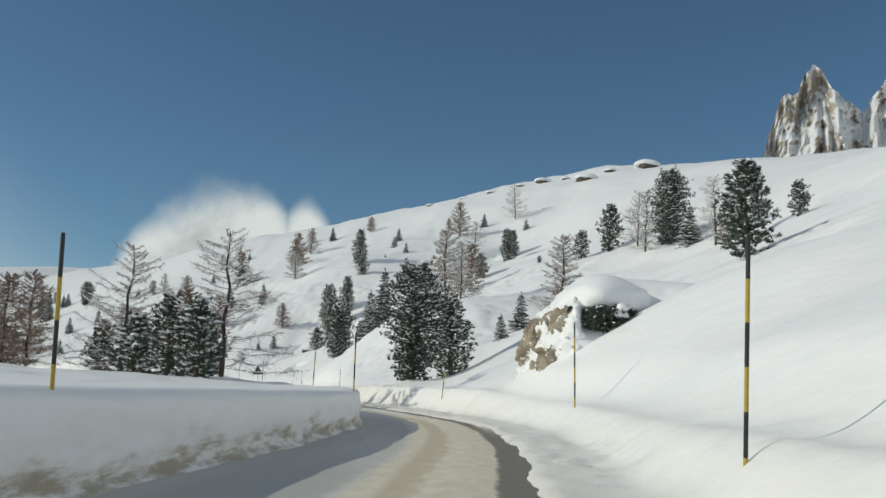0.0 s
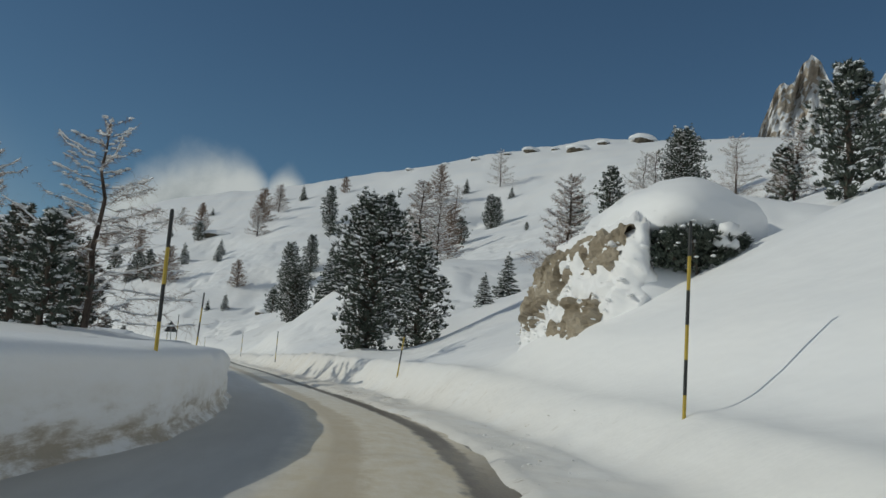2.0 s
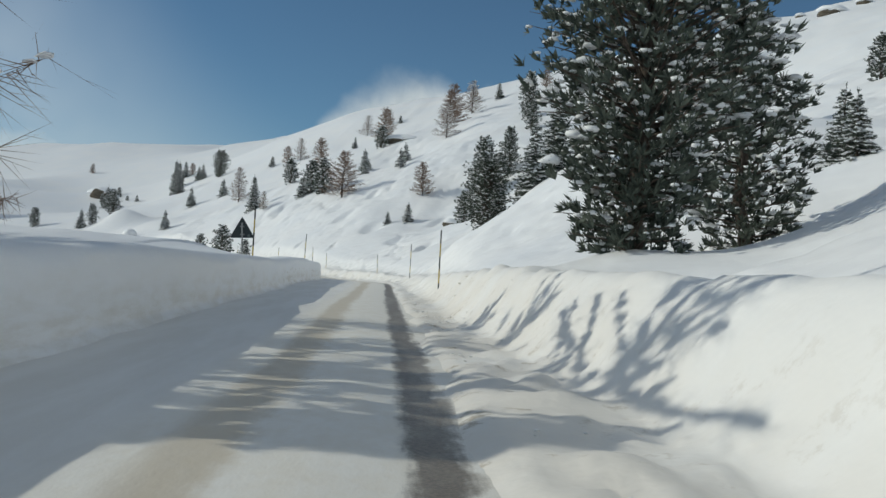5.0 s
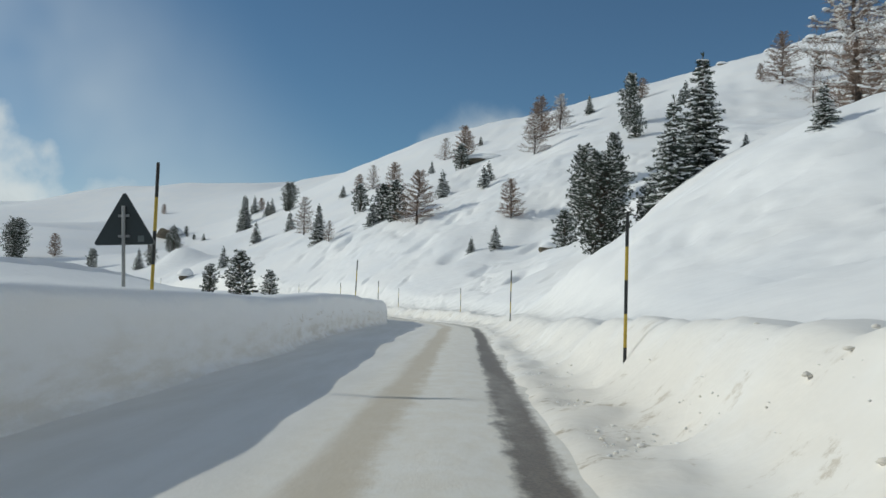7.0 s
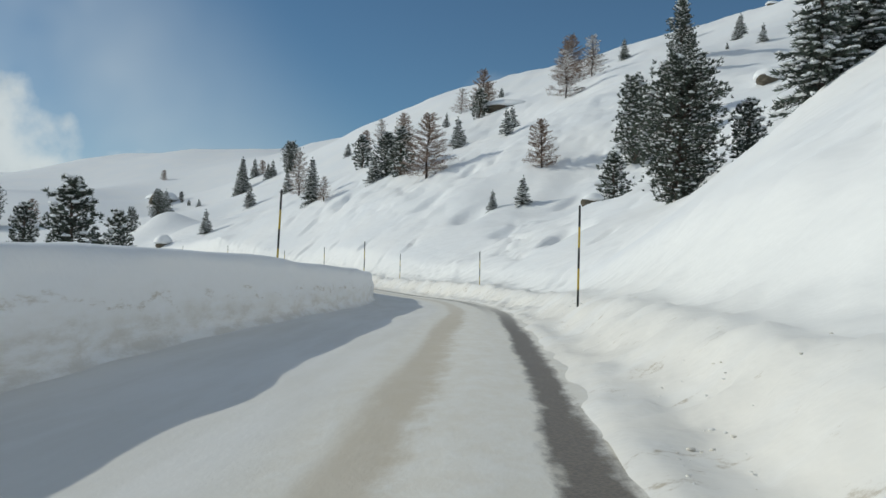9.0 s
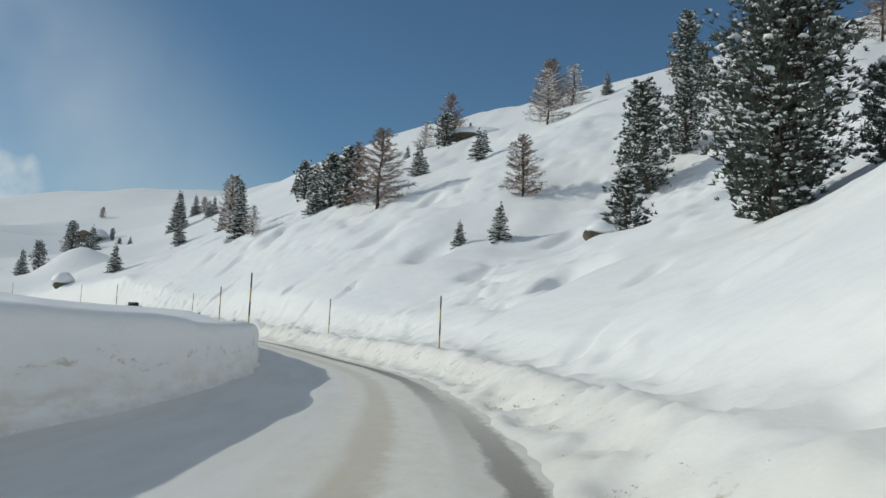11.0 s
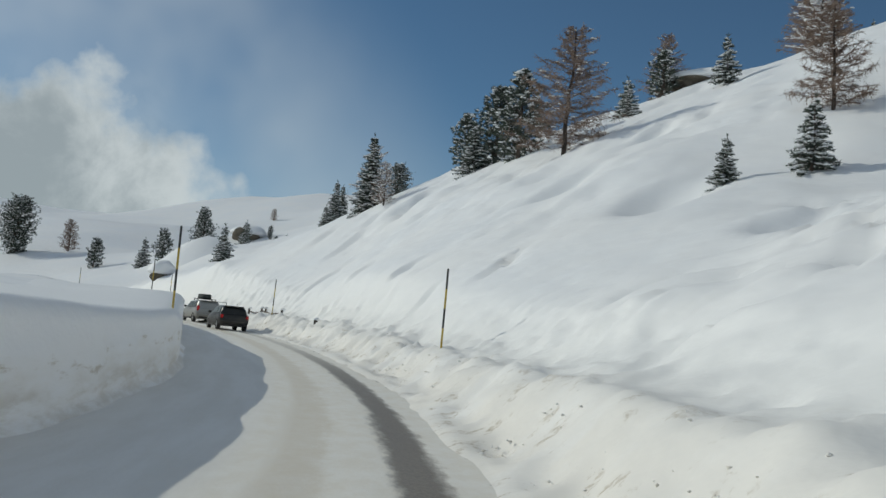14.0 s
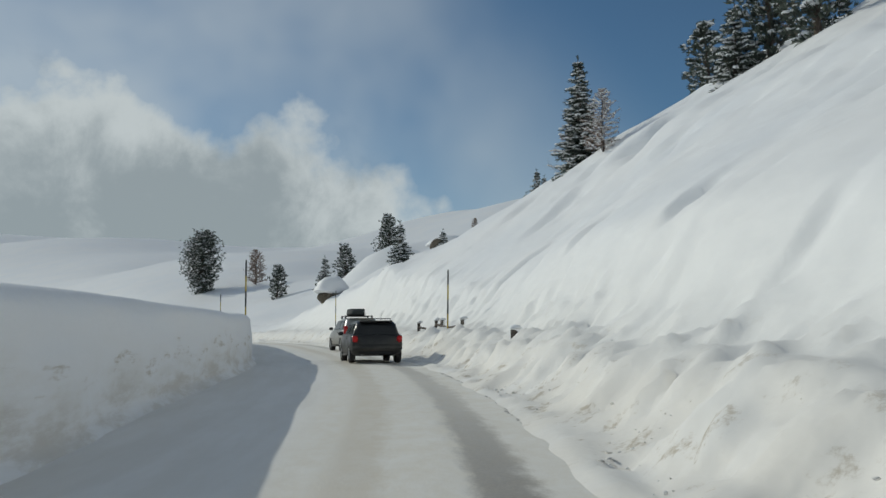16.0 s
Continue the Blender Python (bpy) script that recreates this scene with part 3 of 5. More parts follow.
def build_bank():
    ss = np.concatenate([np.arange(-110, 0, 0.6), np.arange(0, 150, 0.24), np.arange(150, 236, 0.15), np.arange(236, 322, 0.6)])
    prof = np.concatenate([np.arange(1.0, 5.0, 0.13), np.arange(5.0, 8.9, 0.36)])
    U = np.repeat(prof[None], len(ss), 0)
    S = np.repeat(ss[:, None], len(prof), 1)
    p = lane_at(S.ravel(), U.ravel())
    g = (ground_height(p[:, 0], p[:, 1]) - p[:, 2]).reshape(U.shape)
    h = bank_height(S, U, g)
    ragged = smooth(1.15, 1.6, U) * (1 - smooth(3.2, 5.5, U))
    rag = 0.5 + 0.5 * value_noise(S / 14, 0 * S, 44)
    h = h + ragged * (0.35 + 0.65 * smooth(60, 80, S)) * (0.09 + 0.10 * rag + 0.03 * smooth(135, 155, S)) * fbm(S / 0.8, U / 0.7, 3, 41) + 0.08 * ragged * fbm(S / 3, U / 1.6, 2, 42)
    crumb = smooth(1.35, 1.7, U) * (1 - smooth(2.6, 3.6, U)) * smooth(-0.3, 0.5, value_noise(S / 7, U / 3, 49))
    h = h + 0.16 * crumb * (np.abs(fbm(S / 0.7, U / 0.5, 2, 50)) - 0.25)
    slid = smooth(148, 165, S) * (1 - smooth(225, 240, S)) * smooth(1.4, 2.2, U) * (1 - smooth(4.5, 7.0, U))
    slid = slid * smooth(-0.5, 0.4, value_noise(S / 6, U / 2.5, 46))
    h = h + slid * (1 + 0.9 * smooth(183, 198, S)) * (0.15 * np.abs(fbm(S / 0.9, U / 0.7, 4, 47)) - 0.06 + 0.12 * np.abs(fbm(S / 0.45, U / 0.40, 2, 48)))
    h = h - 0.12 * (1 - smooth(1.0, 1.3, U + 0.15 * fbm(S / 1.5, 0 * S, 2, 43))) + 0.012 - 0.04 * smooth(6.7, 7.5, U) - 0.5 * smooth(7.5, 8.7, U)
    return sweep("snow_bank", ss, U, h, BANK, "ragged ploughed snow bank with tan dirt and lumps")


build_ground()
build_road()
build_snow_wall()
build_bank()


# ---- helpers for things ----
def part(name, data, parent, label=""):
    ob = new(name, data)
    ob.parent = parent
    return tagged(ob, label)


def thing(name, label, category, group=""):
    return tagged(new(name), label, category, group)


def tube(bm, a, b, ra, rb, sides=6):
    """A tapered stick from a to b."""
    a, b = Vector(a), Vector(b)
    q = (b - a).to_track_quat("Z", "Y")
    rings = []
    for c, r in ((a, ra), (b, rb)):
        rings.append([bm.verts.new(c + q @ Vector((r * math.cos(t * math.tau / sides), r * math.sin(t * math.tau / sides), 0))) for t in range(sides)])
    for i in range(sides):
        bm.faces.new((rings[0][i], rings[0][(i + 1) % sides], rings[1][(i + 1) % sides], rings[1][i]))
    if ra > 0.02:
        bm.faces.new(rings[0][::-1])
    if rb > 0.001:
        bm.faces.new(rings[1])


def finish(bm, name, material, smooth_faces=False):
    me = bpy.data.meshes.new(name)
    bm.to_mesh(me)
    bm.free()
    me.materials.append(material)
    me.polygons.foreach_set("use_smooth", [smooth_faces] * len(me.polygons))
    return me


class Soup:
    """Collects loose triangles and small solids into one mesh."""

    def __init__(self):
        self.v, self.f = [], []

    def tri(self, a, b, c):
        i = len(self.v)
        self.v += [a, b, c]
        self.f.append((i, i + 1, i + 2))

    def quad(self, a, b, c, d):
        i = len(self.v)
        self.v += [a, b, c, d]
        self.f.append((i, i + 1, i + 2, i + 3))

    def stick(self, a, b, ra, rb, sides=3):
        a, b = Vector(a), Vector(b)
        q = (b - a).to_track_quat("Z", "Y")
        i = len(self.v)
        for c, r in ((a, ra), (b, rb)):
            for t in range(sides):
                self.v.append(c + q @ Vector((r * math.cos(t * math.tau / sides), r * math.sin(t * math.tau / sides), 0)))
        for t in range(sides):
            k = (t + 1) % sides
            self.f.append((i + t, i + k, i + sides + k, i + sides + t))

    def blob(self, c, rx, ry, rz, rng, jag=0.25):
        """A lumpy low cushion."""
        c = Vector(c)
        i = len(self.v)
        n = 6
        self.v.append(c + Vector((0, 0, rz * (1 + rng.uniform(-jag, jag)))))
        for ring, (w, h) in enumerate(((0.75, 0.6), (1.0, 0.0), (0.55, -0.35))):
            for t in range(n):
                a = t * math.tau / n + ring * 0.5
                k = 1 + rng.uniform(-jag, jag)
                self.v.append(c + Vector((rx * w * k * math.cos(a), ry * w * k * math.sin(a), rz * h * k)))
        for t in range(n):
            self.f.append((i, i + 1 + t, i + 1 + (t + 1) % n))
        for ring in range(2):
            o = i + 1 + ring * n
            for t in range(n):
                self.f.append((o + t, o + n + t, o + n + (t + 1) % n, o + (t + 1) % n))
        self.f.append(tuple(i + 1 + 2 * n + t for t in range(n))[::-1])

    def mesh(self, name, material, smooth_faces=False):
        return mesh_from(name, self.v, self.f, material, smooth_faces=smooth_faces)


def height_at(x, y):
    return float(ground_height(np.array([float(x)]), np.array([float(y)]))[0])


# ---- trees ----
def trunk_mesh(name, h, r, rng, top=0.97, bend=0.02):
    so, n = Soup(), 9
    pts = [Vector((rng.uniform(-bend, bend) * h * min(1, i), rng.uniform(-bend, bend) * h * min(1, i), top * h * i / (n - 1) - (0.5 if i == 0 else 0))) for i in range(n)]
    for i in range(n - 1):
        so.stick(pts[i], pts[i + 1], r * (1 - i / n) + 0.012, r * (1 - (i + 1) / n) + 0.012, 7)
    return so, pts


def along(pts, f):
    k = min(len(pts) - 2, max(0, int(f * (len(pts) - 1))))
    t = f * (len(pts) - 1) - k
    return pts[k].lerp(pts[k + 1], t)


def tuft(so, c, way, size, rng, n=9):
    """A brush of stiff needles about the end of a twig."""
    way = Vector(way).normalized()
    for i in range(n):
        d = (way + Vector((rng.gauss(0, 0.55), rng.gauss(0, 0.55), rng.gauss(0.25, 0.5)))).normalized()
        side = d.cross(Vector((rng.gauss(0, 1), rng.gauss(0, 1), rng.gauss(0, 1)))).normalized()
        w = size * rng.uniform(0.16, 0.30)
        tip = c + d * size * rng.uniform(0.75, 1.25)
        base = c - d * size * 0.12
        mid = base.lerp(tip, 0.5)
        so.quad(base, mid + side * w * 0.5, tip, mid - side * w * 0.5)


def make_pine(h, spread_by, tufts, size, seed, snow=0.24, low=0.03, blunt=0.0):
    """A stone pine: dense, with a blunt top and brushes of needles along upswept limbs."""
    rng = random.Random(seed)
    wood, pts = trunk_mesh("trunk", h, h * 0.022 + 0.03, rng)
    crown, load = Soup(), Soup()
    limbs = max(16, tufts // 11)
    for i in range(limbs):
        f = low + (0.97 - low) * (i + rng.random()) / limbs
        a = i * 2.39996 + rng.uniform(-0.4, 0.4)
        g = min(1, (f - low) / 0.30)
        body = (0.50 + 0.50 * g) if f < 0.30 + low else 1.0
        full = (1 - max(0, (f - 0.42) / 0.58) ** 2.5 * 0.80) if blunt else 1.12 * (1 - max(0, (f - 0.16) / 0.84) ** 1.35 * 0.86)
        r = spread_by * h * body * full * rng.uniform(0.62, 1.14)
        p = along(pts, f)
        rise = (0.15 + 0.55 * f) * r * rng.uniform(0.5, 1.3) - 0.10 * r * (1 - f)
        tip = p + Vector((math.cos(a) * r, math.sin(a) * r, rise))
        wood.stick(p, tip, h * 0.004 + 0.008, 0.006, 3)
        for k in range(max(3, int(tufts / limbs))):
            t = rng.random() ** 0.55
            spot = p.lerp(tip, t) + Vector((rng.gauss(0, 0.085), rng.gauss(0, 0.085), rng.gauss(0.02, 0.07))) * r * 1.05
            tuft(crown, spot, (math.cos(a), math.sin(a), 0.8), size * rng.uniform(0.75, 1.25), rng)
            if t > 0.35 and rng.random() < snow * (0.75 + 0.7 * f):
                s = size * rng.uniform(0.22, 0.62) * (1.9 if rng.random() < 0.10 else 1)
                load.blob(spot + Vector((0, 0, size * 0.55)), s, s * rng.uniform(0.6, 1), s * 0.5, rng)
    for k in range(16):
        a, q = rng.uniform(0, math.tau), rng.random()
        s = size * rng.uniform(0.5, 1.0)
        r = spread_by * h * 0.30 * q ** 0.5
        load.blob(along(pts, 0.97) + Vector((math.cos(a) * r, math.sin(a) * r, size * 0.9 - 0.5 * r)), s, s * 0.8, s * 0.5, rng)
    for k in range(10):
        tuft(crown, along(pts, 0.97) + Vector((rng.gauss(0, .05), rng.gauss(0, .05), rng.gauss(0, .04))) * h * 0.4, (0, 0, 1), size, rng)
    return wood.mesh("trunk", BARK, True), crown.mesh("crown", PINE), load.mesh("snow_load", SNOW, True)


def make_fir(h, spread_by, rows, size, seed, snow=0.30):
    """A spruce: a narrow cone in tiers of drooping boughs."""
    rng = random.Random(seed)
    wood, pts = trunk_mesh("trunk", h, h * 0.016 + 0.025, rng, bend=0.008)
    crown, load = Soup(), Soup()
    for i in range(rows):
        base = 0.03 + 0.95 * i / rows
        n = max(4, int(13 * (1 - base)) + 3 + rng.choice((-2, -1, 0, 1)))
        for k in range(n):
            f = min(0.975, base + rng.uniform(-0.6, 0.6) * 0.95 / rows)
            r = spread_by * h * (1 - f) ** 0.85 + 0.02 * h
            a = k * math.tau / n + i * 1.3 + rng.uniform(-0.45, 0.45)
            rr = r * rng.uniform(0.55, 1.18)
            p = along(pts, f)
            sag = rng.uniform(-0.55, -0.12)
            tip = p + Vector((math.cos(a) * rr, math.sin(a) * rr, sag * rr + 0.14 * rr * f))
            wood.stick(p, tip, 0.008 + h * 0.002, 0.004, 3)
            steps = max(3, int(rr / (size * 0.55)))
            loaded = rng.random()
            for j in range(steps):
                t = (j + 0.7) / steps
                spot = p.lerp(tip, t) + Vector((0, 0, 0.10 * rr * t * t))
                tuft(crown, spot, (math.cos(a), math.sin(a), -0.15), size * (1.15 - 0.35 * t), rng, 7)
                if rng.random() < snow * (0.4 + 0.6 * t) * (0.45 + loaded):
                    s = size * rng.uniform(0.3, 0.75)
                    load.blob(spot + Vector((0, 0, size * 0.32)), s, s * 0.75, s * 0.38, rng)
    tuft(crown, Vector((0, 0, h * 0.97)), (0, 0, 1), size * 1.3, rng, 5)
    return wood.mesh("trunk", BARK, True), crown.mesh("crown", FIR), load.mesh("snow_load", SNOW, True)


def make_larch(h, spread_by, limbs, seed, snow=0.0, fuzz=34, width=0.014, keep=0.0):
    """A bare larch: straight stem, limbs that droop and lift, and a haze of fine brown twigs."""
    rng = random.Random(seed)
    wood, pts = trunk_mesh("trunk", h, h * 0.013 + 0.025, rng, bend=0.014)
    crown, load = Soup(), Soup()
    for i in range(limbs):
        f = 0.08 + 0.90 * (i + rng.random()) / limbs
        a = i * 2.39996 + rng.uniform(-0.6, 0.6)
        r = spread_by * h * (1 - f) ** 0.62 * rng.uniform(0.35, 1.2) + 0.03 * h
        p = along(pts, min(0.98, f))
        q, last = [p], p
        lift = rng.uniform(-0.35, 0.10) + 0.45 * f
        for k in range(1, 6):
            t = k / 5
            w = p + Vector((math.cos(a + 0.4 * t * math.sin(i)) * r * t, math.sin(a + 0.4 * t * math.sin(i)) * r * t, r * (lift * t + 0.20 * t * t) + rng.gauss(0, 0.025) * r))
            wood.stick(last, w, max(0.004, (0.006 + h * 0.0010) * (1.25 - t)), max(0.003, (0.006 + h * 0.0010) * (1.0 - t)), 3)
            if keep and t > 0.25 and rng.random() < keep:
                g = rng.uniform(0.02, 0.055)
                load.stick(last + Vector((0, 0, g * 0.7)), w + Vector((0, 0, g * 0.7)), g, g * rng.uniform(0.6, 1.2), 5)
            last = w
            q.append(w)
        for k in range(fuzz):
            t = rng.random() ** 0.6
            spot = along(q, min(0.99, t))
            d = Vector((rng.gauss(0, 0.8), rng.gauss(0, 0.8), rng.gauss(-0.15, 0.6))).normalized()
            ln = r * rng.uniform(0.07, 0.24) + 0.07
            side = d.cross(Vector((rng.gauss(0, 1), rng.gauss(0, 1), 0.3))).normalized() * width
            tip = spot + d * ln
            crown.tri(spot - side, spot + side, tip)
            if rng.random() < 0.5:
                m = spot.lerp(tip, 0.5)
                d2 = (d + Vector((rng.gauss(0, 0.7), rng.gauss(0, 0.7), rng.gauss(0, 0.7)))).normalized()
                crown.tri(m - side * 0.6, m + side * 0.6, m + d2 * ln * 0.5)
        if snow:
            for k in range(int(r / 0.14)):
                if rng.random() < snow:
                    t = rng.uniform(0.2, 1.0)
                    s = rng.uniform(0.04, 0.13)
                    load.blob(along(q, min(0.99, t)) + Vector((0, 0, 0.035)), s * 1.5, s, s * 0.55, rng)
    out = [wood.mesh("trunk", LARCH_BARK, True), crown.mesh("crown", TWIG)]
    if snow:
        out.append(load.mesh("snow_load", SNOW, True))
    return out


LABELS = {
    "P": ("stone_pine", "dark green stone pine dusted with snow on the slope", "pine tree", "stone pines on the slopes"),
    "F": ("spruce", "small pointed spruce with snow on its boughs", "spruce tree", "spruces on the slopes"),
    "L": ("larch", "bare brown larch with fine leafless twigs", "larch tree", "bare larches on the slopes"),
}


def plant_kind(kind, meshes, where, label=""):
    name, words, category, group = LABELS[kind]
    root = thing(name, label or words, category, group)
    for me in meshes:
        base = me.name.split(".")[0]
        tagged(part(base, me, root, "clumps of fresh snow" if base == "snow_load" else ""), kind="stuff" if base == "snow_load" else "")
    root.matrix_basis = where
    return root


PROTOS = {
    "P": [(9.0, (9.0, 0.30, 3300, 0.25, 11, 0.50, 0.03, 1.0)), (9.0, (9.0, 0.27, 1600, 0.30, 12, 0.55)), (4.0, (4.0, 0.32, 800, 0.22, 13, 0.55)), (6.0, (6.0, 0.30, 950, 0.28, 14, 0.58))],
    "F": [(8.0, (8.0, 0.22, 32, 0.32, 21, 0.85)), (3.0, (3.0, 0.33, 13, 0.20, 22, 1.0)), (5.0, (5.0, 0.29, 17, 0.28, 23, 0.95))],
    "L": [(8.0, (8.0, 0.36, 125, 31, 0.10, 100, 0.014)), (9.8, (9.8, 0.42, 72, 32, 0.80, 80, 0.008, 0.5)), (6.0, (6.0, 0.40, 115, 33, 0.10, 92, 0.013)), (7.0, (7.0, 0.36, 105, 34, 0.95, 95, 0.009, 0.5))],
}
MAKERS = {"P": make_pine, "F": make_fir, "L": make_larch}
built = {}
# kind, x, y, height
NEAR_TREES = (
    ("F", -8.8, 138.1, 8.3), ("F", -6.0, 138.2, 1.0), ("F", -10.4, 135.8, 6.0), ("F", -4.0, 112.5, 1.7), ("F", 8.3, 104.5, 4.3), ("L", -22.1, 66.5, 9.8),
    ("L", -14.1, 61.6, 9.8), ("L", 0.0, 134.0, 10.7), ("L", 9.9, 81.1, 7.4), ("L", 28.9, 137.9, 9.4), ("L", 36.1, 127.5, 9.7),
    ("P", -31.2, 118.3, 2.5), ("P", -19.9, 194.5, 7.2), ("P", -12.9, 151.0, 3.6), ("P", -2.2, 73.8, 9.0), ("P", 0.7, 79.8, 7.3),
    ("P", 19.0, 59.6, 6.3), ("P", 25.8, 149.9, 7.7), ("P", 32.3, 137.6, 10.9),
)
# kind, x, y, height
HILL_TREES = (
    ("F", -145.5, 300.2, 6.5), ("F", -120.2, 291.1, 8.9), ("F", -66.7, 212.1, 6.1), ("F", -48.1, 216.3, 3.0), ("F", -42.1, 222.0, 3.6),
    ("F", -35.2, 183.3, 1.9), ("F", -32.2, 183.0, 2.8), ("F", -13.2, 240.6, 3.0), ("L", -47.2, 200.3, 7.9), ("L", -38.2, 242.7, 7.4),
    ("L", -36.0, 227.7, 7.0), ("L", -32.3, 192.1, 5.2), ("P", -150.5, 305.8, 2.9), ("P", -118.7, 247.8, 4.7), ("P", -116.8, 253.4, 6.9),
    ("P", -52.5, 206.7, 6.1), ("P", -50.1, 234.8, 4.6), ("P", -23.1, 175.6, 4.4), ("P", -22.6, 190.0, 8.9), ("P", -16.5, 150.0, 8.0),
    ("P", 14.3, 218.0, 8.0),
)
# kind, x, y, height
SLOPE_TREES = (
    ("F", -49.3, 220.8, 4.0), ("F", -39.6, 208.0, 3.3), ("F", -34.2, 285.3, 4.4), ("F", -12.7, 251.1, 3.6), ("F", 5.2, 87.3, 2.4),
    ("F", 9.8, 251.2, 3.8), ("F", 20.1, 240.6, 2.8), ("F", 34.1, 132.8, 5.9), ("L", -52.6, 246.2, 7.9), ("L", -39.0, 251.3, 8.9),
    ("L", -38.3, 270.1, 7.8), ("L", -22.9, 285.5, 4.9), ("L", 0.4, 257.7, 3.3), ("L", 2.1, 130.4, 8.6), ("L", 4.5, 168.9, 9.0),
    ("L", 6.9, 229.2, 8.2), ("L", 18.0, 251.3, 9.5), ("L", 24.6, 80.3, 5.9), ("L", 29.1, 144.4, 8.8), ("P", -20.4, 223.5, 8.3),
    ("P", -18.7, 213.6, 5.1), ("P", 6.8, 182.3, 4.9), ("P", 15.9, 224.9, 6.4), ("P", 21.8, 153.8, 4.7), ("P", 24.1, 80.5, 4.2),
    ("P", 29.3, 78.5, 3.1),
)
# kind, x, y, height
WEST_TREES = (
    ("F", -139.3, 305.0, 1.9), ("F", -129.3, 308.4, 8.4), ("F", -121.4, 308.6, 4.4), ("F", -100.6, 258.6, 4.5), ("F", -93.3, 259.5, 4.0),
    ("F", -89.0, 277.8, 2.9), ("F", -64.7, 266.3, 2.8), ("F", -59.5, 288.4, 2.1), ("F", -57.0, 209.3, 3.6), ("L", -130.0, 319.9, 4.0),
    ("L", -84.0, 275.3, 4.7), ("L", -80.6, 274.4, 5.8), ("L", -68.0, 251.6, 6.4), ("L", -66.2, 281.8, 5.4), ("L", -63.0, 290.1, 4.3),
    ("P", -111.1, 296.9, 7.2), ("P", -64.8, 225.0, 4.9), ("P", -55.5, 209.9, 5.7),
)
# kind, x, y, height
FAR_TREES = (
    ("F", -131.6, 318.9, 5.1), ("F", -123.4, 310.3, 3.9), ("F", -120.3, 246.0, 4.4), ("F", -14.5, 227.3, 1.0), ("F", -9.9, 232.2, 2.7),
    ("L", -156.6, 267.0, 5.8), ("L", -63.8, 209.2, 3.4), ("L", -41.2, 290.3, 4.0), ("P", -163.8, 262.2, 10.0), ("P", -150.4, 314.7, 2.3),
    ("P", -148.7, 312.4, 1.5), ("P", -144.1, 308.2, 1.6), ("P", -137.0, 253.7, 4.5), ("P", -17.1, 163.8, 2.3),
)
# kind, x, y, height
ROADSIDE_TREES = (
    ("L", -77.3, 230.3, 7.2), ("F", -88.5, 222.5, 3.7), ("L", 3.4, 243.8, 9.4), ("P", 16.8, 171.3, 1.4), ("L", -205.0, 390.6, 4.0),
    ("L", -38.0, 75.0, 6.5), ("L", -33.0, 72.0, 7.5), ("L", -28.5, 66.0, 7.0), ("L", -25.0, 78.0, 6.0), ("L", -19.0, 71.0, 7.0),
    ("P", -36.0, 80.0, 4.0), ("P", -33.0, 118.5, 1.6), ("P", -29.0, 117.3, 1.5), ("P", -24.5, 69.0, 4.4), ("P", -20.5, 64.0, 4.6),
    ("P", -17.8, 62.5, 5.6), ("P", -16.0, 66.0, 4.0), ("P", -15.0, 59.0, 5.0),
)

NAMED = {  # kinds and labels of trees that stand out
    (-2.2, 73.8): (0, "tall dense stone pine standing beside the road", 1.0),
    (0.7, 79.8): (1, "slimmer stone pine beside a taller one by the road", 1.0),
    (-14.1, 61.6): (1, "tall bare larch with snow lying along its limbs", 1.0),
    (-22.1, 66.5): (1, "tall bare larch with snow lying along its limbs", 1.0),
    (-47.2, 200.3): (0, "reddish bare larch on the crest of the bank", 1.1),
    (-31.2, 118.3): (2, "bushy young pine behind the snow wall", 1.0),
    (-8.8, 138.1): (0, "tall snow-laden spruce on the bank", 1.05),
    (-16.5, 150.0): (0, "broad bushy stone pine on the bank", 1.15),
    (-66.7, 212.1): (0, "tall snow-laden spruce on the bank", 1.0),
    (9.9, 81.1): (3, "bare larch whitened with snow on the bank", 1.0),
    (0.0, 134.0): (3, "bare larch whitened with snow on the bank", 1.0),
    (2.1, 130.4): (3, "bare larch whitened with snow on the bank", 0.8),
}


def plant(rows):
    rng = random.Random(int(abs(rows[0][1]) * 10) + len(rows))
    for kind, x, y, h in rows:
        pick, label, wide = NAMED.get((x, y), (None, "", 1.0))
        if pick is None:
            options = PROTOS[kind]
            pick = min(range(len(options)), key=lambda i: abs(math.log(options[i][0] / h)) + rng.uniform(0, 0.5))
        tall, args = PROTOS[kind][pick]
        k = h / tall
        z = height_at(x, y) - 0.12 * min(1, h / 3)
        where = pose(x, y, z, rng.uniform(-2, 2), rng.uniform(-2, 2), rng.uniform(0, 360)) @ Matrix.Diagonal((k * wide * rng.uniform(0.92, 1.1), k * wide * rng.uniform(0.92, 1.1), k, 1))
        key = (kind, pick)
        if key not in built:
            built[key] = plant_kind(kind, MAKERS[kind](*args), where, label)
        else:
            ob = copy_thing(built[key], pose(0, 0, 0))
            ob.matrix_basis = where
            tagged(ob, label or LABELS[kind][1])


for rows in (NEAR_TREES, HILL_TREES, SLOPE_TREES, WEST_TREES, FAR_TREES, ROADSIDE_TREES):
    plant(rows)


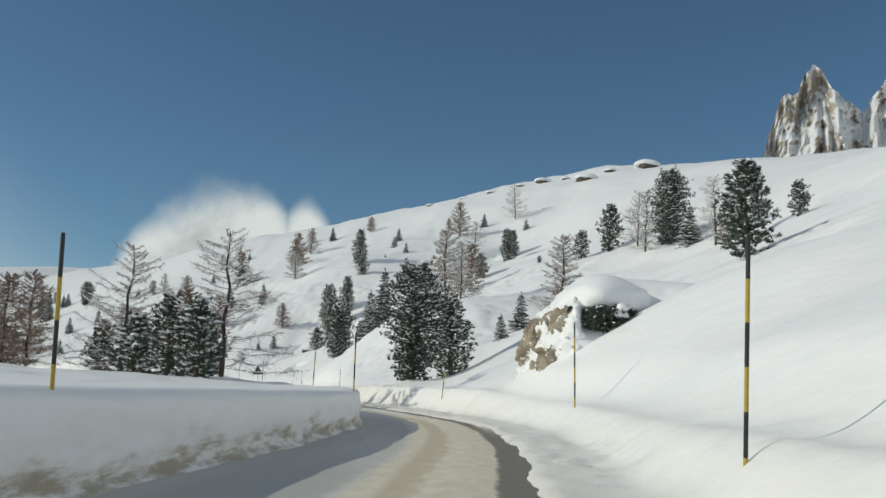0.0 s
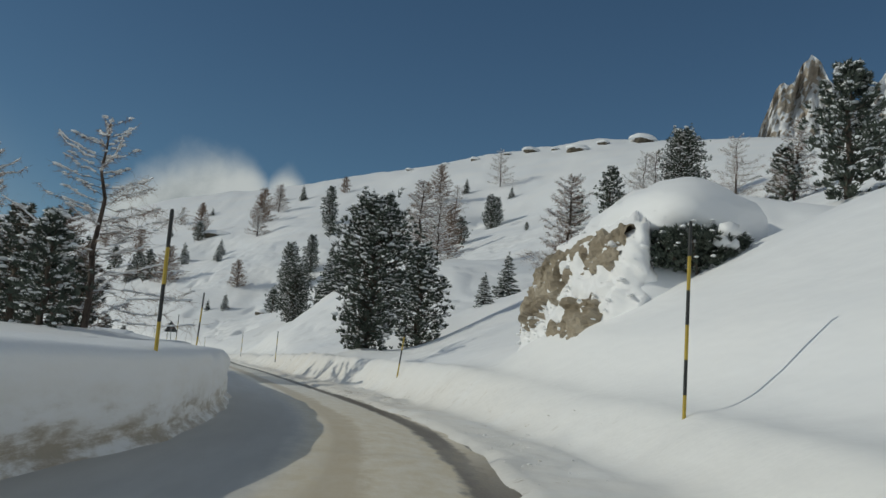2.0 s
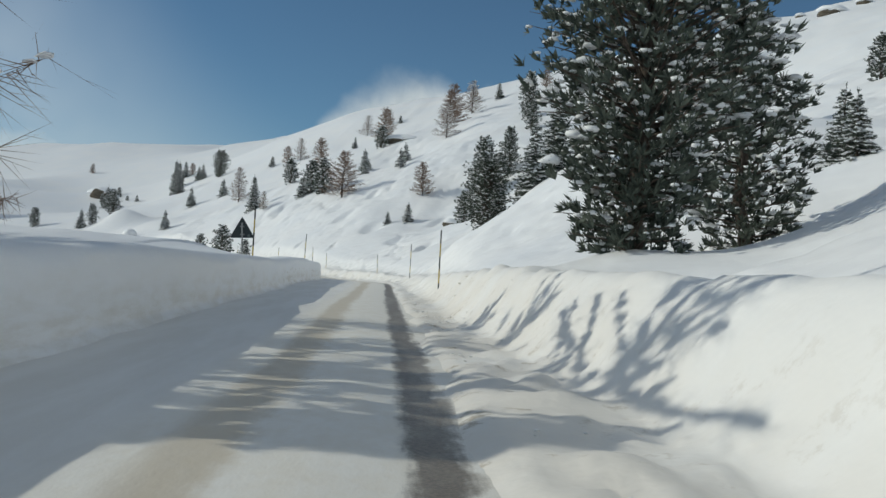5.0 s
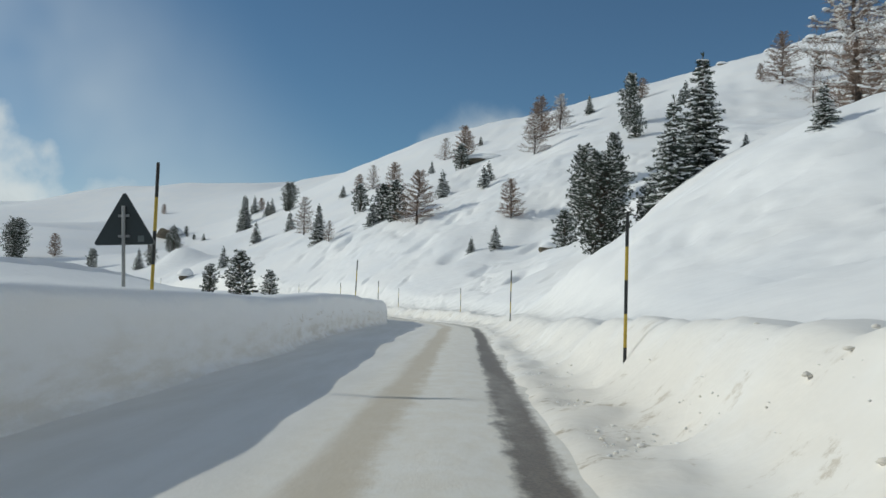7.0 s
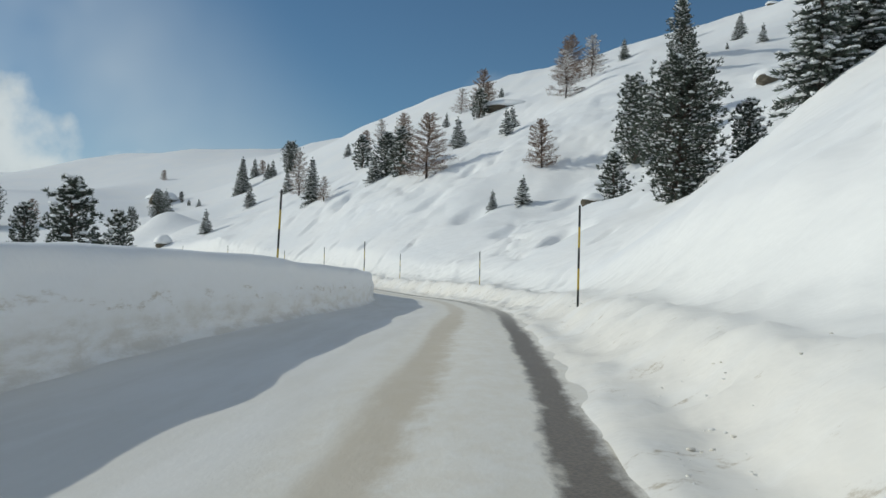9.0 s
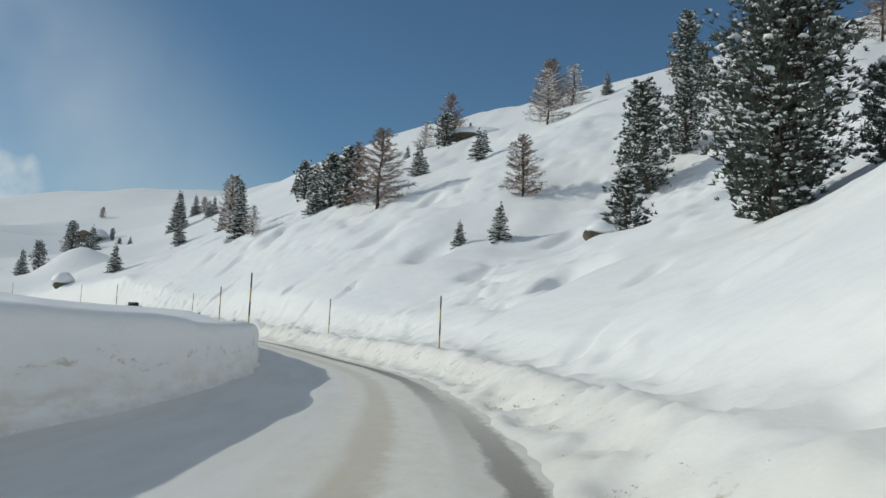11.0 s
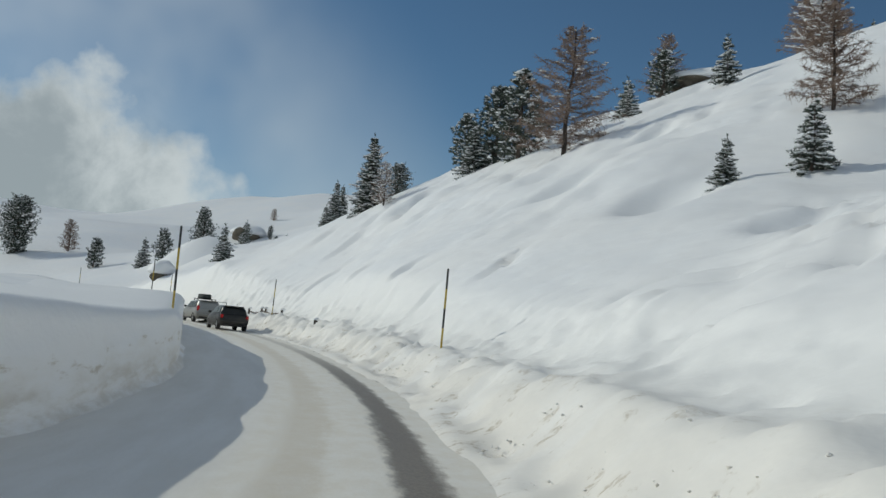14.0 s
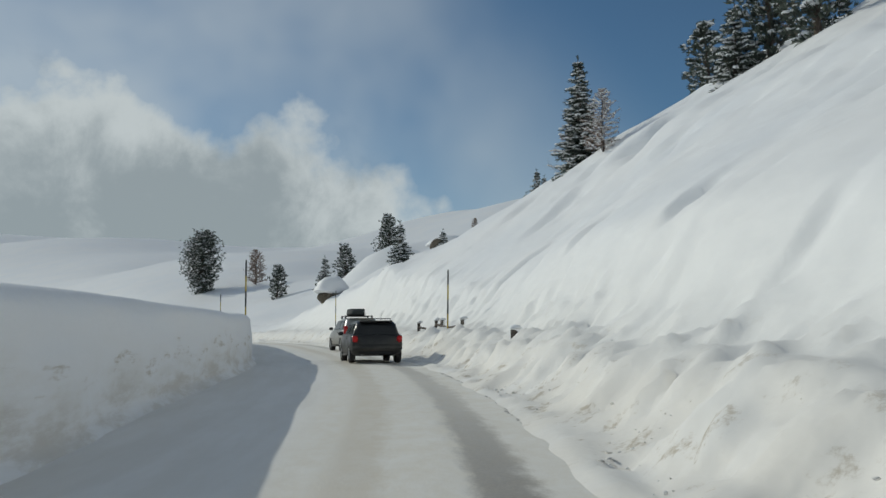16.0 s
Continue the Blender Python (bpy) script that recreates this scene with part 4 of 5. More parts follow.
# ---- rocks ----
def rock_mesh(name, rx, ry, rz, seed, jag=0.35, subdiv=3, material=None):
    bm = bmesh.new()
    bmesh.ops.create_icosphere(bm, subdivisions=subdiv, radius=1.0)
    off = Vector((seed * 3.1, seed * 1.7, seed * 2.3))
    rng = random.Random(seed)
    cuts = [(Vector((rng.gauss(0, 1), rng.gauss(0, 1), rng.gauss(0, 0.8))).normalized(), rng.uniform(0.62, 0.92)) for i in range(11)]
    for v in bm.verts:
        d = v.co.normalized()
        n = noise.fractal(d * 1.3 + off, 1.0, 2.0, 5) + 0.5 * abs(noise.noise(d * 3.0 + off))
        c = noise.cell(d * 2.2 + off)
        v.co = d * (1 + 0.6 * jag * n + 0.06 * c)
        for way, far in cuts:
            over = v.co.dot(way) - far
            if over > 0:
                v.co -= way * (over * 0.92)
        v.co += d * 0.07 * noise.fractal(d * 4.5 + off, 0.8, 2.0, 4)
        v.co.x *= rx
        v.co.y *= ry
        v.co.z *= rz
    return finish(bm, name, material or ROCK)


def cap_mesh(name, rx, ry, rz, seed, droop=0.25, lump=0.14):
    """A thick, smooth cushion of snow that overhangs a little."""
    bm = bmesh.new()
    bmesh.ops.create_uvsphere(bm, u_segments=28, v_segments=16, radius=1.0)
    off = Vector((seed * 1.3, seed * 2.9, 0))
    for v in bm.verts:
        d = v.co.copy()
        n = noise.fractal(d * 1.1 + off, 1.0, 2.0, 3)
        k = 1 + lump * n
        z = d.z if d.z > 0 else d.z * droop
        v.co = Vector((d.x * rx * k, d.y * ry * k, z * rz * (1 + 0.12 * n)))
    return finish(bm, name, SNOW, True)


def uphill(x, y):
    g = Vector((height_at(x + 1, y) - height_at(x - 1, y), height_at(x, y + 1) - height_at(x, y - 1), 0))
    return g.normalized() if g.length > 1e-6 else Vector((1, 0, 0))


def boulder(x, y, rx, ry, rz, turn, seed, label, sink=0.0, cap=0.5, group="", back=0.45, wide=1.12, low=0.5):
    """A rock that breaks the slope; the snow behind it runs out over its top."""
    root = thing("boulder", label, "rock", group)
    part("stone", rock_mesh("stone", rx, ry, rz, seed, material=ROCK if "tan" in label else DARK_ROCK), root)
    up = pose(0, 0, 0, 0, 0, -turn) @ uphill(x, y)
    c = part("snow_cap", cap_mesh("snow_cap", rx * wide, ry * wide, rz * 0.45 + cap, seed, 0.35 if low > 0.2 else 1.0), root, "thick cap of snow")
    c.location = up * (back * rx) + Vector((0, 0, rz * low))
    root.matrix_basis = pose(x, y, height_at(x, y) + rz * sink, 0, 0, turn)
    return root


boulder(-24.3, 171.6, 0.75, 0.7, 0.6, 20, 3, "dark boulder under a cushion of snow on the slope", 0.5, 0.25, "", 0.25, 1.1, 0.62)
boulder(-10.2, 199.7, 1.5, 1.3, 0.9, 10, 4, "dark boulder with a thick snow cap on the slope", 0.1, 0.7, "", 0.35, 1.25)
boulder(-47.4, 236.0, 3.4, 1.7, 0.7, -12, 5, "flat rock slab jutting from the crest under snow", 0.25, 0.7, "", 0.25, 1.3)
boulder(-2.5, 87.7, 0.7, 0.8, 0.85, 40, 6, "tan limestone block showing through the bank", 0.1, 0.35, "", 0.7)
boulder(-2.7, 87.2, 0.45, 0.6, 0.5, 70, 16, "tan limestone block showing through the bank", -0.6, 0.2, "", 0.7)
boulder(-95.6, 222.0, 1.0, 0.9, 0.8, 30, 7, "dark boulder under a ball of snow", 0.25, 0.75, "", 0.15, 1.35, 0.55)
boulder(-155.5, 313.0, 3.6, 3.0, 2.3, 0, 8, "boulder buried in a dome of snow", 0.25, 0.8, "", 0.3, 1.15, 0.35)
for i, (x, y, r) in enumerate(((41, 279, 2.0), (61, 287, 2.6), (30, 299, 1.7), (14, 306, 1.1), (36.5, 294, 1.0), (49, 285, 1.3), (23, 301, 0.9), (5, 309, 0.9), (-6, 312, 0.8))):
    boulder(x, y, r * 1.5, r * 1.15, r * 0.8, 20 * i, 20 + i, "dark rock with a snow cap along the ridge", 0.12, r * 0.34, "rocks along the ridge", 0.10, 1.2, 0.22)


OUT_Y = (40.2, 40.7, 41.3, 42.5, 44.0, 45.5, 47.0, 48.2, 49.5, 51.5)
OUT_FOOT = ((5.6, 3.0), (4.9, 2.7), (4.5, 2.45), (4.2, 2.35), (3.95, 2.4), (3.75, 2.5), (3.65, 2.5), (3.9, 2.4), (4.6, 2.1), (5.6, 1.9))
OUT_KNEE = ((5.9, 4.6), (5.45, 4.9), (5.2, 5.05), (4.75, 4.9), (4.35, 4.75), (4.2, 4.7), (4.1, 4.6), (4.3, 4.2), (4.9, 3.6), (5.8, 2.9))
OUT_CREST = ((7.0, 5.9), (7.0, 6.4), (7.0, 6.7), (6.9, 6.95), (6.9, 7.2), (6.6, 7.3), (6.3, 7.05), (6.0, 6.5), (6.0, 5.5), (6.6, 4.4))


outcrop_back = {}


def outcrop_point(y, t):
    """The outcrop's road side: t from 0 at the foot over the knee at 0.45 to 1 at the crest, then on over the top."""
    fx, fz, kx, kz, cx, cz = [float(np.interp(y, OUT_Y, [c[i] for c in row])) for row in (OUT_FOOT, OUT_KNEE, OUT_CREST) for i in (0, 1)]
    if t < 0:
        return Vector((fx + 2.0 * t, y, fz + 6.0 * t))
    if t <= 0.45:
        k = t / 0.45
        return Vector((fx + (kx - fx) * k * (0.6 + 0.4 * k), y, fz + (kz - fz) * k))
    if t <= 1:
        k = (t - 0.45) / 0.55
        return Vector((kx + (cx - kx) * k, y, kz + (cz - kz) * (0.60 * k + 0.40 * math.sin(k * math.pi / 2))))
    x = cx + (t - 1) * 6.0
    k = (t - 1) ** 1.2
    if y not in outcrop_back:
        outcrop_back[y] = height_at(cx + 6.0, y) - 0.25
    return Vector((x, y, cz * (1 - k) + k * outcrop_back[y]))


def outcrop_way(y, t):
    """The way out of the face at that place."""
    a = outcrop_point(y + 0.2, t) - outcrop_point(y - 0.2, t)
    b = outcrop_point(y, t + 0.02) - outcrop_point(y, t - 0.02)
    return b.cross(a).normalized() * -1 if b.cross(a).x > 0 else b.cross(a).normalized()


def ramp01(a, b, v):
    k = max(0.0, min(1.0, (v - a) / (b - a)))
    return k * k * (3 - 2 * k)


def rock_patch(y0, y1, t0, t1, proud, seed):
    """Bare rock that breaks through the snow face in blocks with ragged borders."""
    ny, nt = max(12, int((y1 - y0) / 0.07)), max(12, int((t1 - t0) / 0.013))
    vs = []
    for i in range(ny + 1):
        for k in range(nt + 1):
            fy, ft = i / ny, k / nt
            y, t = y0 + (y1 - y0) * fy, t0 + (t1 - t0) * ft
            p = outcrop_point(y, t)
            q = p + Vector((seed * 3.7, seed * 1.3, 0))
            edge = min(fy, 1 - fy, ft, 1 - ft) * 2 + 0.02 + 0.50 * noise.fractal(q * 1.5, 0.8, 2.0, 5)
            tilt = Vector((q.x * 0.5, q.y * 0.55 + q.z * 0.35, q.z * 0.95 - q.y * 0.3))
            dist, pts = noise.voronoi(tilt)
            block = noise.cell(pts[0] * 7.3) * 0.5 + 0.5
            ledge = (tilt.z * 1.6) % 1.0
            out = proud * (0.5 + 0.8 * block + 0.35 * ledge) * (0.55 + 0.45 * ramp01(0.0, 0.08, dist[1] - dist[0])) + 0.13 * noise.fractal(q * 2.6, 0.8, 2.0, 5)
            vs.append(p + outcrop_way(y, t) * (-0.45 + (0.45 + out) * ramp01(0.06, 0.34, edge)))
    return mesh_from("rock_face", vs, grid_faces(ny + 1, nt + 1), ROCK, None, False)


def outcrop():
    """Limestone beside the road, showing through a steep, lumpy face of snow, with a dwarf pine in the hollow at its near end."""
    root = thing("rock_outcrop", "tan limestone outcrop by the road under a deep snow dome", "rock outcrop")
    rows, cols = 120, 130
    ys = [40.2 + 11.3 * i / (rows - 1) for i in range(rows)]
    pts = [outcrop_point(y, 2.3 * k / (cols - 1) - 0.3) for y in ys for k in range(cols)]
    level = ground_height(np.array([p.x for p in pts]), np.array([p.y for p in pts])) - 0.3
    vs = []
    for n, (p, g) in enumerate(zip(pts, level)):
        y, t = ys[n // cols], 2.3 * (n % cols) / (cols - 1) - 0.3
        if p.x > 7.0:
            p.z = g + (p.z - g) * (1 - ramp01(7.6, 9.0, p.x) * (1 - ramp01(40.4, 43.0, y)))
        lumpy = ramp01(-0.02, 0.08, t) * (1 - ramp01(0.50, 0.80, t + 0.09 * math.sin(y * 2.1)))
        q = Vector((p.x * 0.9, y * 0.9, p.z * 0.9))
        rough = noise.fractal(q * 1.6, 0.6, 2.1, 6) + 0.8 * abs(noise.noise(q * 4.2))
        soft = noise.fractal(q * 0.45 + Vector((4, 1, 0)), 1.0, 2.0, 2)
        v = p + Vector((-0.17, -0.07, 0.10)) * (lumpy * rough) + Vector((-0.06, 0, 0.08)) * soft
        v.y += ramp01(5.6, 6.3, v.x) * max(0, 51.5 - v.y) * 0.16
        vs.append(v)
    vs = [v + Vector((0.9, 1.3, -0.6)) for v in vs[:cols]] + [v + Vector((0.22, 0.15, -0.08)) for v in vs[:cols]] + vs
    part("snow_face", mesh_from("snow_face", vs, grid_faces(rows + 2, cols), SNOW), root, "steep lumpy face of wind-packed snow")
    rng = random.Random(77)
    for n, (y0, y1, t0, t1, proud) in enumerate(((45.2, 49.4, 0.06, 0.52, 0.20), (43.2, 46.2, 0.14, 0.54, 0.22), (42.2, 43.8, 0.30, 0.52, 0.14), (40.9, 42.3, 0.30, 0.52, 0.16),
                                                 (40.7, 42.5, -0.06, 0.22, 0.24), (41.8, 43.6, -0.06, 0.14, 0.18))):
        part("rock_face", rock_patch(y0, y1, t0, t1, proud, n + 1), root)
    dome = part("snow_dome", cap_mesh("snow_dome", 2.0, 2.35, 1.55, 53, 0.20, 0.24), root, "smooth overhanging dome of snow")
    dome.location = (7.25, 43.0, 5.35)
    cushion = part("snow_cushion", cap_mesh("snow_cushion", 1.7, 1.3, 0.95, 51, 1.0), root)
    cushion.location = (6.55, 41.5, 3.55)
    clots = Soup()
    for i in range(300):
        y, t = rng.uniform(40.4, 48.2), min(0.75, abs(rng.gauss(0.22, 0.2)))
        s = min(0.11, 0.015 + rng.expovariate(34))
        clots.blob(outcrop_point(y, t) + outcrop_way(y, t) * rng.uniform(0.0, 0.14), s, s * 1.4, s * 0.8, rng)
    tagged(part("snow_crumb", clots.mesh("snow_crumb", SNOW, True), root, "lumps of snow caught on the ledges"), kind="stuff")
    bush = thing("dwarf_pine", "dwarf mountain pine under the snow overhang", "shrub")
    crown, load, wood = Soup(), Soup(), Soup()
    for i in range(900):
        a, f = rng.uniform(0, math.tau), rng.random() ** 0.5
        c = Vector((math.cos(a) * 1.15 * f, math.sin(a) * 0.8 * f, rng.uniform(-0.75, 0.55) * (1.1 - 0.5 * f)))
        tuft(crown, c, (math.cos(a) - 0.5, math.sin(a) - 0.5, 0.5), 0.14, rng, 9)
        if rng.random() < 0.10:
            s = rng.uniform(0.03, 0.08)
            load.blob(c + Vector((-0.05, -0.1, 0.16)), s, s, s * 0.6, rng)
    for dx, dz, r in ((0.45, 0.35, 0.30), (0.30, 0.08, 0.24), (0.55, 0.05, 0.2)):
        load.blob((dx, -0.62, dz), r, r * 0.8, r * 1.05, rng, 0.15)
    for i in range(9):
        a = rng.uniform(0, math.tau)
        wood.stick((0, 0, -0.9), (math.cos(a), math.sin(a) * 0.8, 0.1), 0.05, 0.015, 5)
    part("stem", wood.mesh("stem", BARK), bush)
    part("crown", crown.mesh("crown", PINE), bush)
    tagged(part("snow_load", load.mesh("snow_load", SNOW, True), bush, "clumps of fresh snow"), kind="stuff")
    bush.matrix_basis = pose(7.0, 40.75, 4.82)


outcrop()


def tower_material():
    m = Shade("cliff", 0.9, spec=0.2)
    f, g = m.noise(0.02, 8, 0.65, stretch=(1, 1, 0.35)), m.noise(0.08, 6, 0.65, stretch=(1, 1, 2.5))
    c = m.mix(m.ramp(f, 0.35, 0.65), (0.36, 0.31, 0.25), (0.52, 0.45, 0.37))
    geo = m.n.new("ShaderNodeNewGeometry")
    sep = m.n.new("ShaderNodeSeparateXYZ")
    m.l.new(geo.outputs["Normal"], sep.inputs[0])
    lie = m.math("ADD", sep.outputs[2], m.math("MULTIPLY", m.math("SUBTRACT", g, 0.5), 0.9))
    c = m.mix(m.ramp(lie, -0.12, 0.16), c, (0.84, 0.85, 0.87))
    return m.done(c, m.math("ADD", f, g), 0.9, 6.0)


TOWER_TOP = ((-17.6, 9.8), (-18.4, 13.5), (-18.9, 15.3), (-19.5, 16.9), (-20.0, 17.5), (-20.5, 17.4), (-20.9, 18.3), (-21.4, 19.0), (-21.9, 18.5), (-22.4, 17.6), (-23.1, 16.8), (-24.0, 16.2), (-25.2, 17.8), (-27.0, 20.0), (-32.0, 22.0), (-42.0, 20.0), (-47.0, 12.0))


def rock_tower():
    """A cliff of pillars and gullies: its skyline by bearing and angle of height."""
    root = thing("rock_tower", "high tan cliff tower powdered with snow behind the ridge", "mountain")
    na, nz = 210, 60
    top_az, top_el = [-a for a, e in TOWER_TOP], [e for a, e in TOWER_TOP]
    vs = []
    for i in range(na):
        az = 17.6 + 29.4 * i / (na - 1)
        el = float(np.interp(az, top_az, top_el)) + 0.22 * noise.fractal(Vector((az * 1.9, 3, 0)), 0.8, 2.0, 4)
        for k in range(nz + 14):
            f = min(1.0, k / nz)
            q = Vector((az * 0.55, f * 2.4, 0))
            gully = noise.fractal(Vector((az * 0.9, f * 3.2, 7)), 0.7, 2.0, 6)
            d = 580 + 75 * f + 22 * gully + 3 * noise.cell(q * 4.0) * (1 - 0.5 * f)
            e2 = el
            if k > nz:
                d += (k - nz) * 12
            z = 20 + (1.5 + min(d, 720) * math.tan(radians(e2)) - 20) * f - max(0, k - nz) * 9
            vs.append((d * math.sin(radians(az)), d * math.cos(radians(az)), z))
    cliff, k = tower_material(), nz + 14
    for first, last in ((0, 32), (32, 50), (50, 120), (120, na - 1)):
        part("pillar", mesh_from("pillar", vs[first * k:(last + 1) * k], grid_faces(last + 1 - first, k), cliff, None, False), root)


rock_tower()

# ---- roadside furniture ----
YELLOW = plain("yellow_paint", (0.50, 0.36, 0.05), 0.55)
BLACK = plain("black_paint", (0.022, 0.024, 0.024), 0.5)
STEEL = plain("galvanised_steel", (0.34, 0.35, 0.35), 0.45, 0.7)
SIGN_BACK = plain("sign_back", (0.030, 0.042, 0.045), 0.55)
WOOD = bark_material("weathered_wood", (0.06, 0.052, 0.045), (0.17, 0.15, 0.13))


def rod_mesh(name, z0, z1, r, material, sides=10):
    bm = bmesh.new()
    tube(bm, (0, 0, z0), (0, 0, z1), r, r, sides)
    return finish(bm, name, material, False)


def marker_pole(h):
    """A snow pole of 0.5 m bands, black at the top."""
    root = thing("snow_pole", "tall black and yellow banded snow pole beside the road", "snow pole", "snow poles along the road")
    z, k = h, 0
    while z > -1.3:
        lo = max(-1.3, z - 0.5)
        part("black_band" if k % 2 == 0 else "yellow_band", rod_mesh("band", lo, z, 0.027, BLACK if k % 2 == 0 else YELLOW), root)
        z, k = lo, k + 1
        if lo <= -1.3:
            break
    part("cap", rod_mesh("cap", h, h + 0.02, 0.022, BLACK), root)
    return root


POLES = (  # along the lane, to its right, height over the snow, lean
    (10.9, 3.2, 2.35, -3), (32.1, 3.9, 2.7, -2), (54.2, 3.3, 2.1, 5), (89.2, 2.5, 2.08, 0), (120.6, 2.3, 2.35, 0), (155.2, 2.7, 2.15, 1), (176.3, 2.78, 2.1, 0), (207.6, 2.9, 2.15, -1), (240.0, 3.2, 2.1, 1),
    (10.9, -4.6, 1.75, 1), (31.8, -3.42, 1.8, 2), (53.4, -4.0, 1.75, 2), (88.9, -4.5, 1.85, 0), (121.6, -5.2, 1.75, -4), (154.3, -4.4, 1.75, 0), (175.5, -3.8, 1.85, 1), (207.0, -3.9, 1.75, 0), (240.0, -4.4, 1.75, -2),
)
pole_protos = {}
for s, u, h, lean in POLES:
    x, y, z = lane_at(np.array([s]), np.array([u]))[0]
    if u > 0:
        k = float(smooth(2.2, 5.0, u))
        z += (1 - k) * 0.85 * float(smooth(1.15, 3.0, u)) + k * (height_at(x, y) - z)
    else:
        z += float(np.interp(s, *zip(*WALL_UP)))
    at = pose(x, y, z, 0, lean, 20 * s)
    if h not in pole_protos:
        pole_protos[h] = marker_pole(h)
        pole_protos[h].matrix_basis = at
    else:
        copy_thing(pole_protos[h], at)


def triangle_sign():
    root = thing("warning_sign", "dark back of a triangular warning sign on a steel post", "road sign")

    def plate(name, r, y0, y1, material):
        bm = bmesh.new()
        out = []
        for i in range(3):
            a = math.pi / 2 + i * math.tau / 3
            c = Vector((math.cos(a), math.sin(a))) * (r - 0.05)
            for k in range(5):
                b = a + radians(-60 + 30 * k)
                out.append(c + Vector((math.cos(b), math.sin(b))) * 0.035)
        back = [bm.verts.new((p.x, y0, p.y)) for p in out]
        front = [bm.verts.new((p.x, y1, p.y)) for p in out]
        bm.faces.new(back)
        bm.faces.new(front[::-1])
        for i in range(len(out)):
            bm.faces.new((back[i], front[i], front[(i + 1) % len(out)], back[(i + 1) % len(out)]))
        bmesh.ops.recalc_face_normals(bm, faces=bm.faces[:])
        return finish(bm, name, material)
    part("plate", plate("plate", 0.50, 0.0, 0.012, SIGN_BACK), root)
    part("rim", plate("rim", 0.515, 0.013, 0.028, STEEL), root)
    part("post", rod_mesh("post", -2.2, 0.30, 0.028, STEEL), root, "galvanised steel post").location = (0, -0.05, 0)
    for z in (-0.14, 0.16):
        bm = bmesh.new()
        bmesh.ops.create_cube(bm, size=1.0)
        bmesh.ops.scale(bm, vec=(0.16, 0.05, 0.035), verts=bm.verts)
        part("clamp", finish(bm, "clamp", STEEL), root).location = (0, -0.02, z)
    bm = bmesh.new()
    bmesh.ops.create_cube(bm, size=1.0)
    bmesh.ops.scale(bm, vec=(0.09, 0.004, 0.09), verts=bm.verts)
    part("sticker", finish(bm, "sticker", plain("sticker_grey", (0.14, 0.17, 0.17), 0.6)), root, "small pale sticker").location = (0.24, -0.004, -0.18)
    root.matrix_basis = pose(-16.45, 86.2, 3.10, 0, -3, 18)


triangle_sign()


def snow_level(x, y):
    """The height of the snow that is seen, slope or bank."""
    s, u, z = (float(v[0]) for v in lane_near(np.array([float(x)]), np.array([float(y)])))
    g = height_at(x, y)
    if not 1.0 < u < 7.0:
        return g
    return z + float(bank_height(np.array([s]), np.array([u]), np.array([g - z]))[0])


def fence():
    root = thing("broken_fence", "broken wooden fence poking out of the snow bank", "fence")
    rng = random.Random(5)
    tops = []
    for x, y, h in ((-66.1, 197.6, 0.30), (-64.7, 197.0, 0.26), (-64.2, 196.7, 0.22), (-60.6, 193.3, 0.34), (-53.6, 186.0, 0.16)):
        z = snow_level(x, y)
        so = Soup()
        lean = Vector((rng.uniform(-0.12, 0.12), rng.uniform(-0.12, 0.12), 1)).normalized()
        b, t = Vector((x, y, z - 0.7)), Vector((x, y, z)) + lean * h
        so.stick(b, t, 0.075, 0.06, 7)
        so.blob(t, 0.08, 0.08, 0.03, rng, 0.2)
        part("post", so.mesh("post", WOOD), root)
        sn = Soup()
        sn.blob(t + Vector((0.05, 0, 0.05)), 0.16, 0.13, 0.09, rng)
        part("snow_cap", sn.mesh("snow_cap", SNOW, True), root)
        tops.append(t)
    for a, b, d in ((0, 1, -0.14), (1, 3, -0.12)):
        so = Soup()
        p, q = tops[a] + Vector((0, 0, d)), tops[b] + Vector((0, 0, d - 0.05))
        m = p.lerp(q, 0.5) - Vector((0, 0, 0.10))
        so.stick(p, m, 0.045, 0.04, 6)
        so.stick(m, q, 0.04, 0.035, 6)
        part("rail", so.mesh("rail", WOOD), root)
    so = Soup()
    so.stick(tops[4], tops[4] + Vector((0.45, 0.25, -0.22)), 0.04, 0.03, 6)
    part("rail", so.mesh("rail", WOOD), root)


fence()


def post_frame():
    root = thing("post_frame", "thin two-legged steel post frame in the snow", "post")
    x, y = -70.1, 199.9
    z = snow_level(x, y)
    for dx in (-0.35, 0.35):
        part("leg", rod_mesh("leg", -0.5, 0.85, 0.022, STEEL), root).location = (dx, 0, 0)
    so = Soup()
    so.stick((-0.37, 0, 0.83), (0.37, 0, 0.83), 0.022, 0.022, 8)
    part("crossbar", so.mesh("crossbar", STEEL), root)
    root.matrix_basis = pose(x, y, z, 0, 0, 50)


post_frame()


def lump_material():
    m = Shade("snow_lump", 0.65, spec=0.25)
    return m.done(m.mix(m.ramp(m.island(), 0.35, 1.0), (0.84, 0.83, 0.81), (0.75, 0.71, 0.64)), m.noise(20, 4), 0.4, 0.03)


